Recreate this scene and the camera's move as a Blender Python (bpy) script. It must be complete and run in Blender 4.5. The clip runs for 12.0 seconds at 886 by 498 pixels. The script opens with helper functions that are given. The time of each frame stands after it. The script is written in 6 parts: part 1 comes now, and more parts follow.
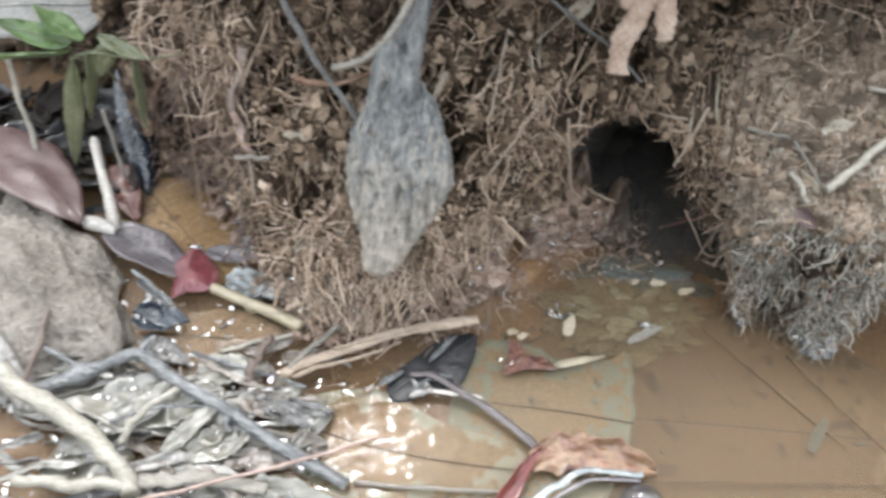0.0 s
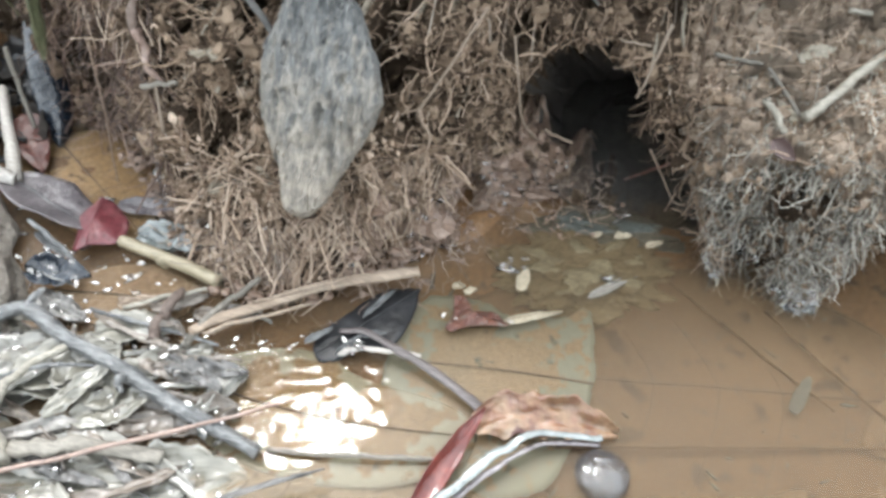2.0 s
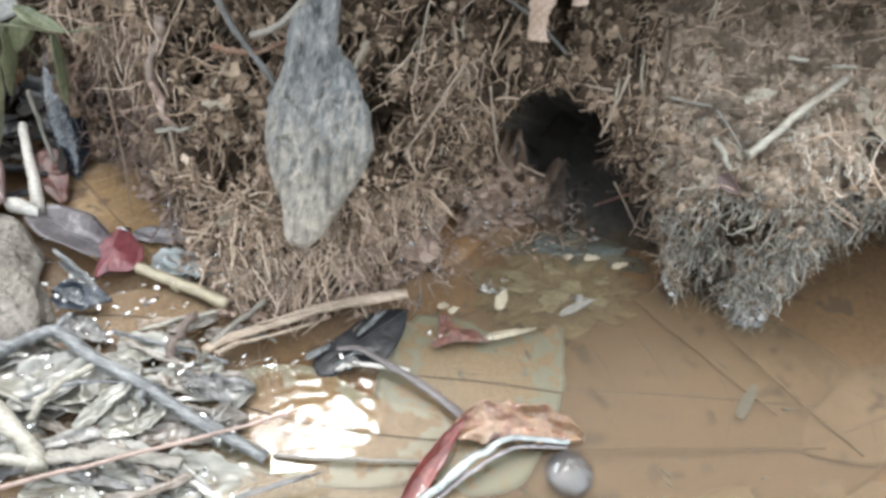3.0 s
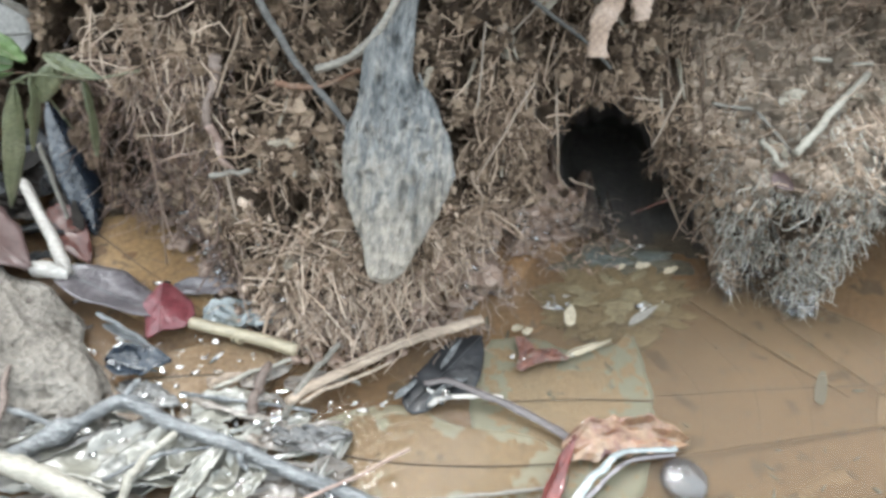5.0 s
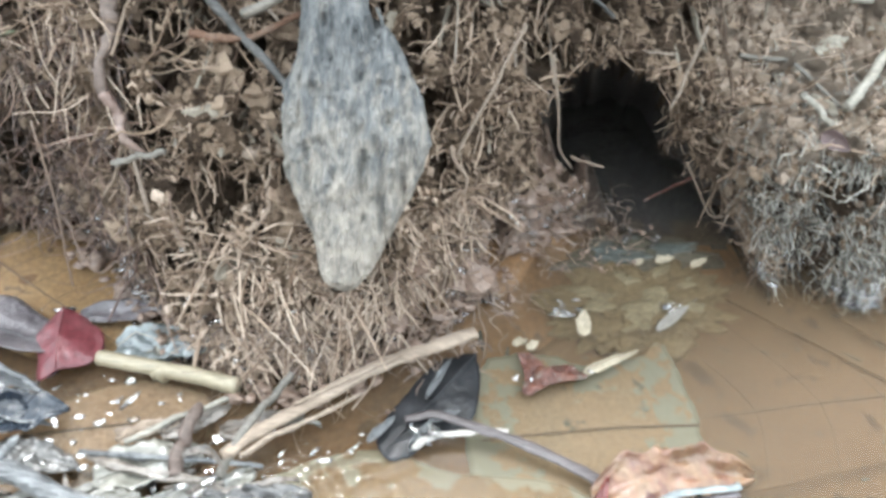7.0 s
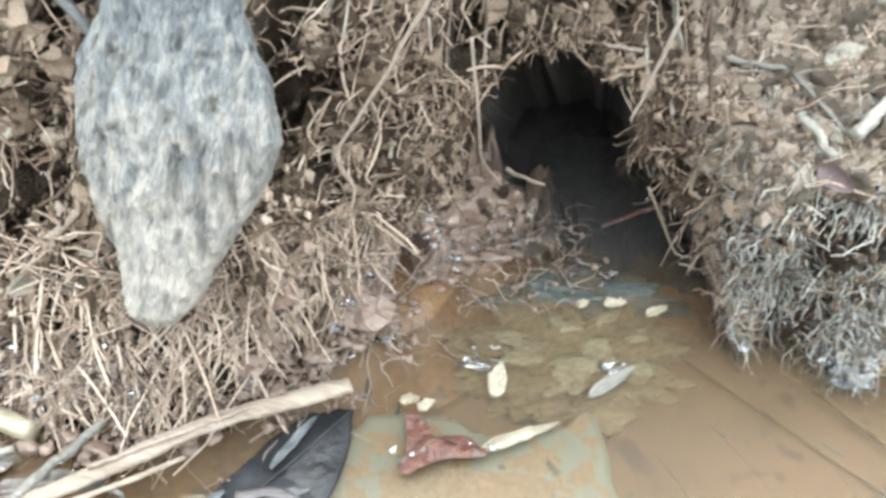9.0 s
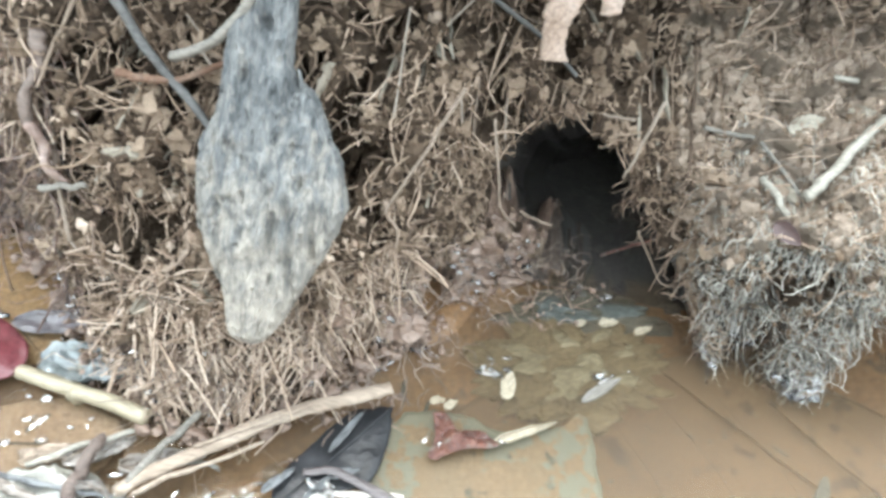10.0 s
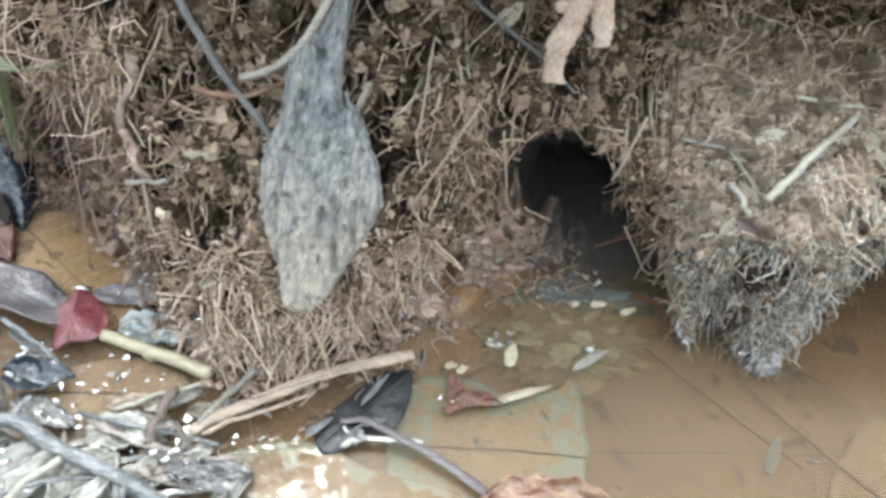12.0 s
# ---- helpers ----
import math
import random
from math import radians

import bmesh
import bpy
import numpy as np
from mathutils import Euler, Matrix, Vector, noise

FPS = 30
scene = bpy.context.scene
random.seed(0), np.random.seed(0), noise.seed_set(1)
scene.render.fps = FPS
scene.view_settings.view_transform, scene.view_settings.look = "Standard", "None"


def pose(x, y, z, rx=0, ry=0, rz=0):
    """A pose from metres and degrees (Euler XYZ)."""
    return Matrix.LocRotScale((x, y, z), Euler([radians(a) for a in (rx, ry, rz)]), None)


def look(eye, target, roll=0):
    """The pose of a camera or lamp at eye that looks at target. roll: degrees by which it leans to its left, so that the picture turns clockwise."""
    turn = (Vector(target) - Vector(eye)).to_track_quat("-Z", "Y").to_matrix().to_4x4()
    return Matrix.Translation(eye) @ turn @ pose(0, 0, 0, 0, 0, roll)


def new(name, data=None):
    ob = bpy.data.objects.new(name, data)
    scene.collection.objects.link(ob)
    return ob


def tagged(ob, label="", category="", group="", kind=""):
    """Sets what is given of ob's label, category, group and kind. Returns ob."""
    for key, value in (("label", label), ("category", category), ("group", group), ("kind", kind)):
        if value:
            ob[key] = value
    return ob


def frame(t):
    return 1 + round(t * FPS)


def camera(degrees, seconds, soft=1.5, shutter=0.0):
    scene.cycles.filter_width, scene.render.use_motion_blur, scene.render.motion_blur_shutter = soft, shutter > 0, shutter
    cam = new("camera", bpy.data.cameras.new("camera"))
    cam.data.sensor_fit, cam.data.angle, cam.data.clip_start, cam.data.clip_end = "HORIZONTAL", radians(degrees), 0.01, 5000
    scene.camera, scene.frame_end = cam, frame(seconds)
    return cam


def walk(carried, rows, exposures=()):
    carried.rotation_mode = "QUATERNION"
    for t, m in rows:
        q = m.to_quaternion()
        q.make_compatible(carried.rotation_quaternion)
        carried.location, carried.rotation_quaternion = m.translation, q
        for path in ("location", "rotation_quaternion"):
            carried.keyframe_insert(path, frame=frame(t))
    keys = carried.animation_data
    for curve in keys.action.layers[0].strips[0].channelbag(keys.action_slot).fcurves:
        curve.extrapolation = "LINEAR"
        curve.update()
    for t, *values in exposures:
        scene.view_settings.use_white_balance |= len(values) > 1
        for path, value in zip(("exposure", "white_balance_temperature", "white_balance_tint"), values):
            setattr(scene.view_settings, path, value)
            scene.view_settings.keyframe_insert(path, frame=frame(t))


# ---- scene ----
cam = camera(65.7, 12.0, soft=3.3, shutter=0.55)
PATH = [
    (0, (0.05, 0.051, 0.3), (-0.269, 1.326, -1.207), 2.2),
    (0.5, (0.064, 0.051, 0.266), (-0.218, 1.411, -1.173), 2.9),
    (1, (0.065, 0.059, 0.241), (-0.185, 1.443, -1.181), 4.5),
    (1.5, (0.069, 0.061, 0.237), (-0.183, 1.423, -1.206), 4.3),
    (2, (0.073, 0.058, 0.248), (-0.219, 1.38, -1.223), 3.1),
    (2.5, (0.08, 0.051, 0.27), (-0.216, 1.367, -1.207), 2.9),
    (2.7, (0.08, 0.047, 0.277), (-0.213, 1.369, -1.195), 3.0),
    (4.3, (0.045, 0.03, 0.287), (-0.112, 1.421, -1.141), 3.9),
    (4.5, (0.032, 0.028, 0.287), (-0.131, 1.426, -1.133), 3.8),
    (5, (0.003, 0.035, 0.276), (-0.039, 1.452, -1.136), 4.8),
    (5.5, (-0.009, 0.039, 0.261), (0.015, 1.495, -1.111), 5.7),
    (6, (-0.007, 0.043, 0.235), (0.039, 1.515, -1.118), 5.2),
    (6.5, (0.002, 0.058, 0.215), (0.063, 1.52, -1.149), 4.8),
    (7, (0.003, 0.076, 0.215), (0.015, 1.562, -1.123), 3.3),
    (7.5, (0.011, 0.11, 0.174), (-0.037, 1.601, -1.159), 4.6),
    (7.7, (0.014, 0.133, 0.168), (-0.038, 1.661, -1.121), 5.1),
    (9.3, (0.047, 0.13, 0.204), (0.012, 1.567, -1.187), 7.4),
    (9.5, (0.046, 0.121, 0.216), (-0.004, 1.547, -1.185), 8.1),
    (10, (0.039, 0.106, 0.24), (-0.027, 1.518, -1.174), 7.3),
    (10.5, (0.039, 0.088, 0.259), (-0.032, 1.477, -1.178), 8.1),
    (11, (0.037, 0.077, 0.265), (-0.045, 1.461, -1.177), 7.8),
    (11.5, (0.035, 0.072, 0.27), (-0.043, 1.455, -1.172), 8.4),
    (12, (0.037, 0.069, 0.275), (-0.044, 1.46, -1.159), 7.8),
]
walk(cam, [(t, look(eye, target, roll)) for t, eye, target, roll in PATH], [(s, stops, kelvin, tint) for s, stops, kelvin, tint in ((0, 1.96, 6020, 8), (1.5, 1.98, 6020, 6), (2.7, 2.01, 6020, 6), (4.5, 2.04, 5840, 5), (5.5, 2.16, 5870, 3), (6.5, 2.2, 5870, 4), (7.5, 2.46, 5740, 4), (9.5, 2.78, 5790, 2), (10.5, 2.38, 5790, 2), (12, 2.22, 5790, 3))])

# ---- world and light: shade under trees, one bright gap in the canopy ahead ----
world = bpy.data.worlds.new("sky")
scene.world = world
world.use_nodes = True
wn, wl = world.node_tree.nodes, world.node_tree.links
sky = wn.new("ShaderNodeTexSky")
sky.sky_type, sky.sun_disc = "NISHITA", False
sky.sun_elevation, sky.sun_rotation = radians(60), radians(-32)
sky.air_density, sky.dust_density, sky.ozone_density = 1.0, 7.0, 1.0
cloud = wn.new("ShaderNodeMix")
cloud.data_type = "RGBA"
cloud.inputs[0].default_value = 0.75
cloud.inputs[7].default_value = (6.3, 6.2, 5.9, 1)
wl.new(sky.outputs[0], cloud.inputs[6])
wl.new(cloud.outputs[2], wn["Background"].inputs[0])
wn["Background"].inputs[1].default_value = 0.15
sun = new("sun", bpy.data.lights.new("sun", "SUN"))
sun.data.energy, sun.data.angle, sun.data.color = 0.65, radians(9), (1.0, 0.98, 0.95)
sun.matrix_world = look((-0.265, 0.42, 0.87), (0, 0, 0))
tagged(sun, kind="structure")


# ---- materials ----
def ramp_node(nt, cols, stops=None):
    r = nt.nodes.new("ShaderNodeValToRGB")
    e = r.color_ramp.elements
    while len(e) < len(cols):
        e.new(0.5)
    for i, c in enumerate(cols):
        e[i].position = stops[i] if stops else 0.25 + 0.5 * i / max(1, len(cols) - 1)
        e[i].color = (*c, 1)
    return r


def mat(name, cols, scale=80.0, rough=0.75, bump=0.4, fine=900.0, stretch=(1, 1, 1), wet=0.0, wet_scale=60.0, spec=0.5,
        island=0.0, spots=None, spot_scale=120.0, spot_at=0.62, coat_rough=0.11, dist=0.0008, tint=0.0):
    m = bpy.data.materials.new(name)
    m.use_nodes = True
    nt = m.node_tree
    n, l = nt.nodes, nt.links
    b = n["Principled BSDF"]
    tc = n.new("ShaderNodeTexCoord")
    mp = n.new("ShaderNodeMapping")
    mp.inputs["Scale"].default_value = stretch
    l.new(tc.outputs["Object"], mp.inputs[0])
    big = n.new("ShaderNodeTexNoise")
    big.inputs["Scale"].default_value, big.inputs["Detail"].default_value, big.inputs["Roughness"].default_value = scale, 6, 0.65
    l.new(mp.outputs[0], big.inputs["Vector"])
    val = big.outputs["Fac"]
    if island:
        g = n.new("ShaderNodeNewGeometry")
        mx = n.new("ShaderNodeMix")
        mx.inputs[0].default_value = island
        l.new(val, mx.inputs[2])
        l.new(g.outputs["Random Per Island"], mx.inputs[3])
        val = mx.outputs[0]
    elif tint:
        g = n.new("ShaderNodeObjectInfo")
        mx = n.new("ShaderNodeMix")
        mx.inputs[0].default_value = tint
        l.new(val, mx.inputs[2])
        l.new(g.outputs["Random"], mx.inputs[3])
        val = mx.outputs[0]
    r = ramp_node(nt, cols, [0.18 + 0.64 * i / max(1, len(cols) - 1) for i in range(len(cols))] if island or tint else None)
    l.new(val, r.inputs[0])
    small = n.new("ShaderNodeTexNoise")
    small.inputs["Scale"].default_value, small.inputs["Detail"].default_value = fine, 4
    l.new(mp.outputs[0], small.inputs["Vector"])
    vary = n.new("ShaderNodeMapRange")
    vary.inputs[1].default_value, vary.inputs[2].default_value = 0.3, 0.7
    vary.inputs[3].default_value, vary.inputs[4].default_value = 0.72, 1.2
    l.new(small.outputs["Fac"], vary.inputs[0])
    mul = n.new("ShaderNodeVectorMath")
    mul.operation = "SCALE"
    l.new(r.outputs[0], mul.inputs[0])
    l.new(vary.outputs[0], mul.inputs["Scale"])
    col = mul.outputs[0]
    if spots:
        sp = n.new("ShaderNodeTexNoise")
        sp.inputs["Scale"].default_value, sp.inputs["Detail"].default_value = spot_scale, 5
        l.new(tc.outputs["Object"], sp.inputs["Vector"])
        sm = n.new("ShaderNodeMapRange")
        sm.inputs[1].default_value, sm.inputs[2].default_value = spot_at, spot_at + 0.06
        l.new(sp.outputs["Fac"], sm.inputs[0])
        mc = n.new("ShaderNodeMix")
        mc.data_type = "RGBA"
        l.new(sm.outputs[0], mc.inputs[0])
        l.new(col, mc.inputs[6])
        mc.inputs[7].default_value = (*spots, 1)
        col = mc.outputs[2]
    l.new(col, b.inputs["Base Color"])
    rr = n.new("ShaderNodeMapRange")
    rr.inputs[3].default_value, rr.inputs[4].default_value = max(0.03, rough - 0.15), min(1, rough + 0.15)
    l.new(big.outputs["Fac"], rr.inputs[0])
    l.new(rr.outputs[0], b.inputs["Roughness"])
    b.inputs["Specular IOR Level"].default_value = spec
    if wet:
        wn_ = n.new("ShaderNodeTexNoise")
        wn_.inputs["Scale"].default_value, wn_.inputs["Detail"].default_value = wet_scale, 3
        l.new(tc.outputs["Object"], wn_.inputs["Vector"])
        wm = n.new("ShaderNodeMapRange")
        wm.inputs[1].default_value, wm.inputs[2].default_value = 0.4, 0.6
        wm.inputs[3].default_value, wm.inputs[4].default_value = wet * 0.35, wet
        l.new(wn_.outputs["Fac"], wm.inputs[0])
        l.new(wm.outputs[0], b.inputs["Coat Weight"])
        b.inputs["Coat Roughness"].default_value = coat_rough
        b.inputs["Coat IOR"].default_value = 1.75
    bp = n.new("ShaderNodeBump")
    bp.inputs["Strength"].default_value, bp.inputs["Distance"].default_value = bump, dist
    ad = n.new("ShaderNodeMath")
    ad.operation = "ADD"
    l.new(big.outputs["Fac"], ad.inputs[0])
    l.new(small.outputs["Fac"], ad.inputs[1])
    l.new(ad.outputs[0], bp.inputs["Height"])
    l.new(bp.outputs[0], b.inputs["Normal"])
    if wet:
        l.new(bp.outputs[0], b.inputs["Coat Normal"])
    return m


SOIL = mat("soil", [(0.0215, 0.0146, 0.00952), (0.0653, 0.0462, 0.0313), (0.139, 0.102, 0.0721)], 90, 0.95, 1.0, 900, spots=(0.204, 0.152, 0.111), spot_scale=210, spot_at=0.62, dist=0.002, spec=0.2)
CRUMB = mat("crumb", [(0.0408, 0.0279, 0.019), (0.156, 0.113, 0.0787), (0.349, 0.267, 0.197)], 160, 0.95, 1.0, 1700, island=0.8, dist=0.0012, spec=0.2)
CLAY = mat("clay", [(0.162, 0.124, 0.0896), (0.23, 0.181, 0.14), (0.31, 0.253, 0.202)], 160, 0.95, 1.0, 1100, island=0.45, dist=0.0008, spec=0.2)
SHELFCLAY = mat("shelf_clay", [(0.158, 0.121, 0.0868), (0.223, 0.177, 0.133), (0.302, 0.248, 0.193)], 130, 0.95, 1.0, 800, dist=0.002, spec=0.2)
CLAYCLOD = mat("clay_clod", [(0.194, 0.151, 0.111), (0.259, 0.207, 0.158), (0.317, 0.261, 0.206)], 190, 0.95, 1.0, 900, tint=0.3, dist=0.0012, spec=0.2)
CLOD = mat("clod", [(0.0988, 0.0692, 0.0462), (0.198, 0.142, 0.0965), (0.296, 0.225, 0.162)], 220, 0.95, 1.0, 1300, tint=0.6, dist=0.0012, spec=0.2)
ROOT = mat("root", [(0.0538, 0.0354, 0.0237), (0.174, 0.123, 0.0864), (0.289, 0.217, 0.158), (0.409, 0.315, 0.24)], 90, 0.8, 0.3, 1500, island=0.85, spec=0.2)
BIGROOT = mat("root_bark", [(0.0904, 0.0634, 0.0462), (0.186, 0.139, 0.101), (0.292, 0.228, 0.177)], 150, 0.75, 0.5, 1500, tint=0.7, spec=0.2)
BEARD = mat("beard_root", [(0.055, 0.05, 0.041), (0.185, 0.17, 0.142), (0.34, 0.316, 0.27), (0.47, 0.442, 0.385)], 90, 0.5, 0.3, 1500, island=0.9, wet=1.0, coat_rough=0.05)
PALEROOT = mat("pale_root", [(0.22, 0.158, 0.113), (0.371, 0.279, 0.21), (0.49, 0.383, 0.299), (0.59, 0.477, 0.382)], 90, 0.7, 0.3, 1500, island=0.85, spec=0.2)
WETROOT = mat("wet_root", [(0.085, 0.056, 0.042), (0.2, 0.142, 0.106), (0.32, 0.24, 0.185)], 90, 0.4, 0.3, 1500, island=0.8, wet=1.0, coat_rough=0.05)
CURTAIN = mat("curtain_root", [(0.05, 0.024, 0.016), (0.135, 0.076, 0.051), (0.26, 0.172, 0.125)], 90, 0.4, 0.3, 1500, island=0.85, wet=1.0, coat_rough=0.05)
BED = mat("silt", [(0.094, 0.049, 0.019), (0.136, 0.073, 0.029), (0.162, 0.092, 0.039)], 22, 0.8, 0.4, 400, spots=(0.069, 0.041, 0.0195), spot_scale=60, spot_at=0.61, wet=0.25, wet_scale=90)
DRIFT = mat("grey_wood", [(0.0522, 0.0567, 0.0598), (0.129, 0.136, 0.14), (0.221, 0.226, 0.225), (0.333, 0.328, 0.317)], 300, 0.95, 1.0, 1100, stretch=(0.3, 1, 1), dist=0.003, spots=(0.058, 0.06, 0.06), spot_scale=240, spot_at=0.65, spec=0.2)


def worn_tip(m, col, x0, x1):
    """Wood worn pale towards its thin end: pale patches that grow in number from x0 to x1 along the piece."""
    n, l = m.node_tree.nodes, m.node_tree.links
    b = n["Principled BSDF"]
    old = b.inputs["Base Color"].links[0].from_socket
    tc, sep, nz = n.new("ShaderNodeTexCoord"), n.new("ShaderNodeSeparateXYZ"), n.new("ShaderNodeTexNoise")
    l.new(tc.outputs["Object"], sep.inputs[0])
    mp = n.new("ShaderNodeMapping")
    mp.inputs["Scale"].default_value = (0.55, 1, 1)
    l.new(tc.outputs["Object"], mp.inputs[0])
    l.new(mp.outputs[0], nz.inputs["Vector"])
    nz.inputs["Scale"].default_value, nz.inputs["Detail"].default_value, nz.inputs["Roughness"].default_value = 230, 7, 0.75
    mr, ad, st, mx, ml = n.new("ShaderNodeMapRange"), n.new("ShaderNodeMath"), n.new("ShaderNodeMapRange"), n.new("ShaderNodeMix"), n.new("ShaderNodeMix")
    mr.inputs[1].default_value, mr.inputs[2].default_value, mr.inputs[3].default_value, mr.inputs[4].default_value = x0, x1, -0.12, 0.22
    l.new(sep.outputs[0], mr.inputs[0])
    l.new(mr.outputs[0], ad.inputs[0])
    l.new(nz.outputs["Fac"], ad.inputs[1])
    st.inputs[1].default_value, st.inputs[2].default_value, st.inputs[4].default_value = 0.42, 0.74, 0.85
    l.new(ad.outputs[0], st.inputs[0])
    ml.data_type = mx.data_type = "RGBA"
    ml.blend_type = "MULTIPLY"
    ml.inputs[0].default_value = 0.5
    ml.inputs[6].default_value = (*col, 1)
    rp = ramp_node(m.node_tree, [(0.35, 0.33, 0.31), (1, 1, 1)], [0.33, 0.6])
    l.new(nz.outputs["Fac"], rp.inputs[0])
    l.new(rp.outputs[0], ml.inputs[7])
    l.new(st.outputs[0], mx.inputs[0])
    l.new(old, mx.inputs[6])
    l.new(ml.outputs[2], mx.inputs[7])
    l.new(mx.outputs[2], b.inputs["Base Color"])


worn_tip(DRIFT, (0.50, 0.45, 0.385), 0.085, 0.01)
WETMUD = mat("glistening_mud", [(0.115, 0.075, 0.054), (0.205, 0.141, 0.105), (0.3, 0.226, 0.18)], 130, 0.5, 0.8, 330, wet=0.35, wet_scale=260, coat_rough=0.08, dist=0.0015)
# Mud of the burrow, darkened so that its colour carries the shade inside.
SHADEMUD = mat("burrow_shade_mud", [(0.03, 0.026, 0.022), (0.055, 0.048, 0.041), (0.085, 0.075, 0.064)], 120, 0.8, 1.0, 400, wet=0.1, dist=0.003)
ROCK = mat("pale_rock", [(0.085, 0.073, 0.06), (0.17, 0.15, 0.127), (0.25, 0.226, 0.196)], 70, 0.85, 1.0, 320, dist=0.004, spots=(0.09, 0.077, 0.062), spot_scale=110, spot_at=0.6, wet=0.3, wet_scale=60)
GREYLEAF = mat("purple_grey_leaf", [(0.06, 0.053, 0.057), (0.13, 0.116, 0.123), (0.22, 0.198, 0.205)], 60, 0.35, 0.8, 300, wet=0.6, dist=0.0015, coat_rough=0.04)
GREYDEAD = mat("grey_dead_leaf", [(0.14, 0.137, 0.128), (0.19, 0.186, 0.175), (0.24, 0.235, 0.222)], 60, 0.75, 0.4, 500, wet=0.1)
BLACKTWIG = mat("wet_black_twig", [(0.04, 0.0416, 0.0432), (0.104, 0.108, 0.112), (0.208, 0.212, 0.212)], 150, 0.4, 1.0, 600, wet=1.0, stretch=(0.4, 1, 1), coat_rough=0.05, dist=0.0015)
PALETWIG = mat("pale_twig", [(0.166, 0.15, 0.12), (0.254, 0.236, 0.198), (0.331, 0.317, 0.276)], 120, 0.7, 0.5, 900, stretch=(0.3, 1, 1), wet=0.2)
SPLINTER = mat("split_wood", [(0.165, 0.122, 0.0893), (0.264, 0.209, 0.16), (0.33, 0.271, 0.216)], 160, 0.8, 0.6, 900, stretch=(0.15, 1, 1))
REED = mat("pale_reed", [(0.216, 0.18, 0.12), (0.312, 0.27, 0.186), (0.36, 0.318, 0.24)], 120, 0.6, 0.3, 900, stretch=(0.2, 1, 1), wet=0.4)
WHITESTICK = mat("peeled_stick", [(0.252, 0.228, 0.204), (0.372, 0.348, 0.318), (0.45, 0.432, 0.408)], 120, 0.6, 0.4, 900, stretch=(0.3, 1, 1), wet=0.3)
BROWNTWIG = mat("brown_twig", [(0.072, 0.051, 0.042), (0.144, 0.108, 0.09), (0.216, 0.174, 0.15)], 150, 0.65, 0.5, 900, stretch=(0.3, 1, 1), tint=0.4)
GREYTWIG = mat("grey_twig", [(0.096, 0.087, 0.072), (0.186, 0.171, 0.147), (0.27, 0.252, 0.222)], 150, 0.7, 0.8, 900, stretch=(0.3, 1, 1), tint=0.3)
DARKTWIG = mat("dark_grey_twig", [(0.055, 0.053, 0.05), (0.115, 0.112, 0.108), (0.19, 0.186, 0.18)], 150, 0.7, 0.8, 900, stretch=(0.3, 1, 1), tint=0.3)
PURPLETWIG = mat("purple_brown_twig", [(0.0413, 0.0323, 0.033), (0.0825, 0.069, 0.069), (0.143, 0.124, 0.121)], 150, 0.5, 0.8, 900, stretch=(0.3, 1, 1), wet=0.3, coat_rough=0.08)
PINKTWIG = mat("reddish_twig", [(0.15, 0.096, 0.078), (0.252, 0.18, 0.15), (0.312, 0.24, 0.204)], 150, 0.55, 0.4, 900, stretch=(0.3, 1, 1), wet=0.3)
ORANGE = mat("orange_stem", [(0.096, 0.051, 0.033), (0.156, 0.087, 0.054), (0.204, 0.156, 0.123)], 90, 0.75, 0.5, 900)
RED = mat("red_leaf", [(0.09, 0.014, 0.019), (0.14, 0.033, 0.04), (0.18, 0.065, 0.07)], 60, 0.4, 0.6, 400, wet=0.4, coat_rough=0.12)
REDCURL = mat("red_curled_leaf", [(0.075, 0.027, 0.018), (0.14, 0.062, 0.034), (0.195, 0.118, 0.064), (0.235, 0.18, 0.13)], 95, 0.45, 0.7, 260, wet=0.6, wet_scale=80, coat_rough=0.1, dist=0.0015, spots=(0.075, 0.024, 0.018), spot_scale=80, spot_at=0.62)
REDDARK = mat("dark_red_leaf", [(0.0638, 0.0096, 0.00768), (0.12, 0.0192, 0.0144), (0.18, 0.0408, 0.0288)], 75, 0.35, 0.5, 400, wet=0.45, coat_rough=0.05)
REDSCRAP = mat("red_brown_scrap", [(0.035, 0.011, 0.007), (0.105, 0.031, 0.017), (0.19, 0.1, 0.065)], 170, 0.45, 1.0, 500, wet=0.6, wet_scale=250, dist=0.002, coat_rough=0.04, spots=(0.13, 0.1, 0.08), spot_scale=190, spot_at=0.58)
MAROON = mat("maroon_leaf", [(0.036, 0.0096, 0.008), (0.068, 0.0192, 0.0136), (0.104, 0.036, 0.024)], 60, 0.5, 0.6, 300, wet=0.2, coat_rough=0.1)
PURPLE = mat("purple_leaf", [(0.0398, 0.0222, 0.0204), (0.0702, 0.0408, 0.0377), (0.0983, 0.0644, 0.0586)], 50, 0.55, 0.3, 700, wet=0.15)
# Dull near-black: the dark of the shaded hollow is put into the leaf colour.
SHADELEAF = mat("shade_black_leaf", [(0.009, 0.008, 0.007), (0.018, 0.015, 0.013), (0.035, 0.029, 0.025)], 70, 0.75, 0.8, 200, dist=0.001, spec=0.2)
GLASSYLEAF = mat("blue_grey_wet_leaf", [(0.06, 0.072, 0.076), (0.16, 0.18, 0.182), (0.34, 0.365, 0.36)], 90, 0.3, 0.5, 200, wet=1.0, wet_scale=150, coat_rough=0.05, dist=0.001)
BLACKLEAF = mat("black_leaf", [(0.008, 0.0085, 0.0095), (0.018, 0.0185, 0.0205), (0.042, 0.042, 0.045)], 70, 0.5, 0.6, 110, wet=0.25, wet_scale=60, coat_rough=0.05, dist=0.0015, spec=0.2)
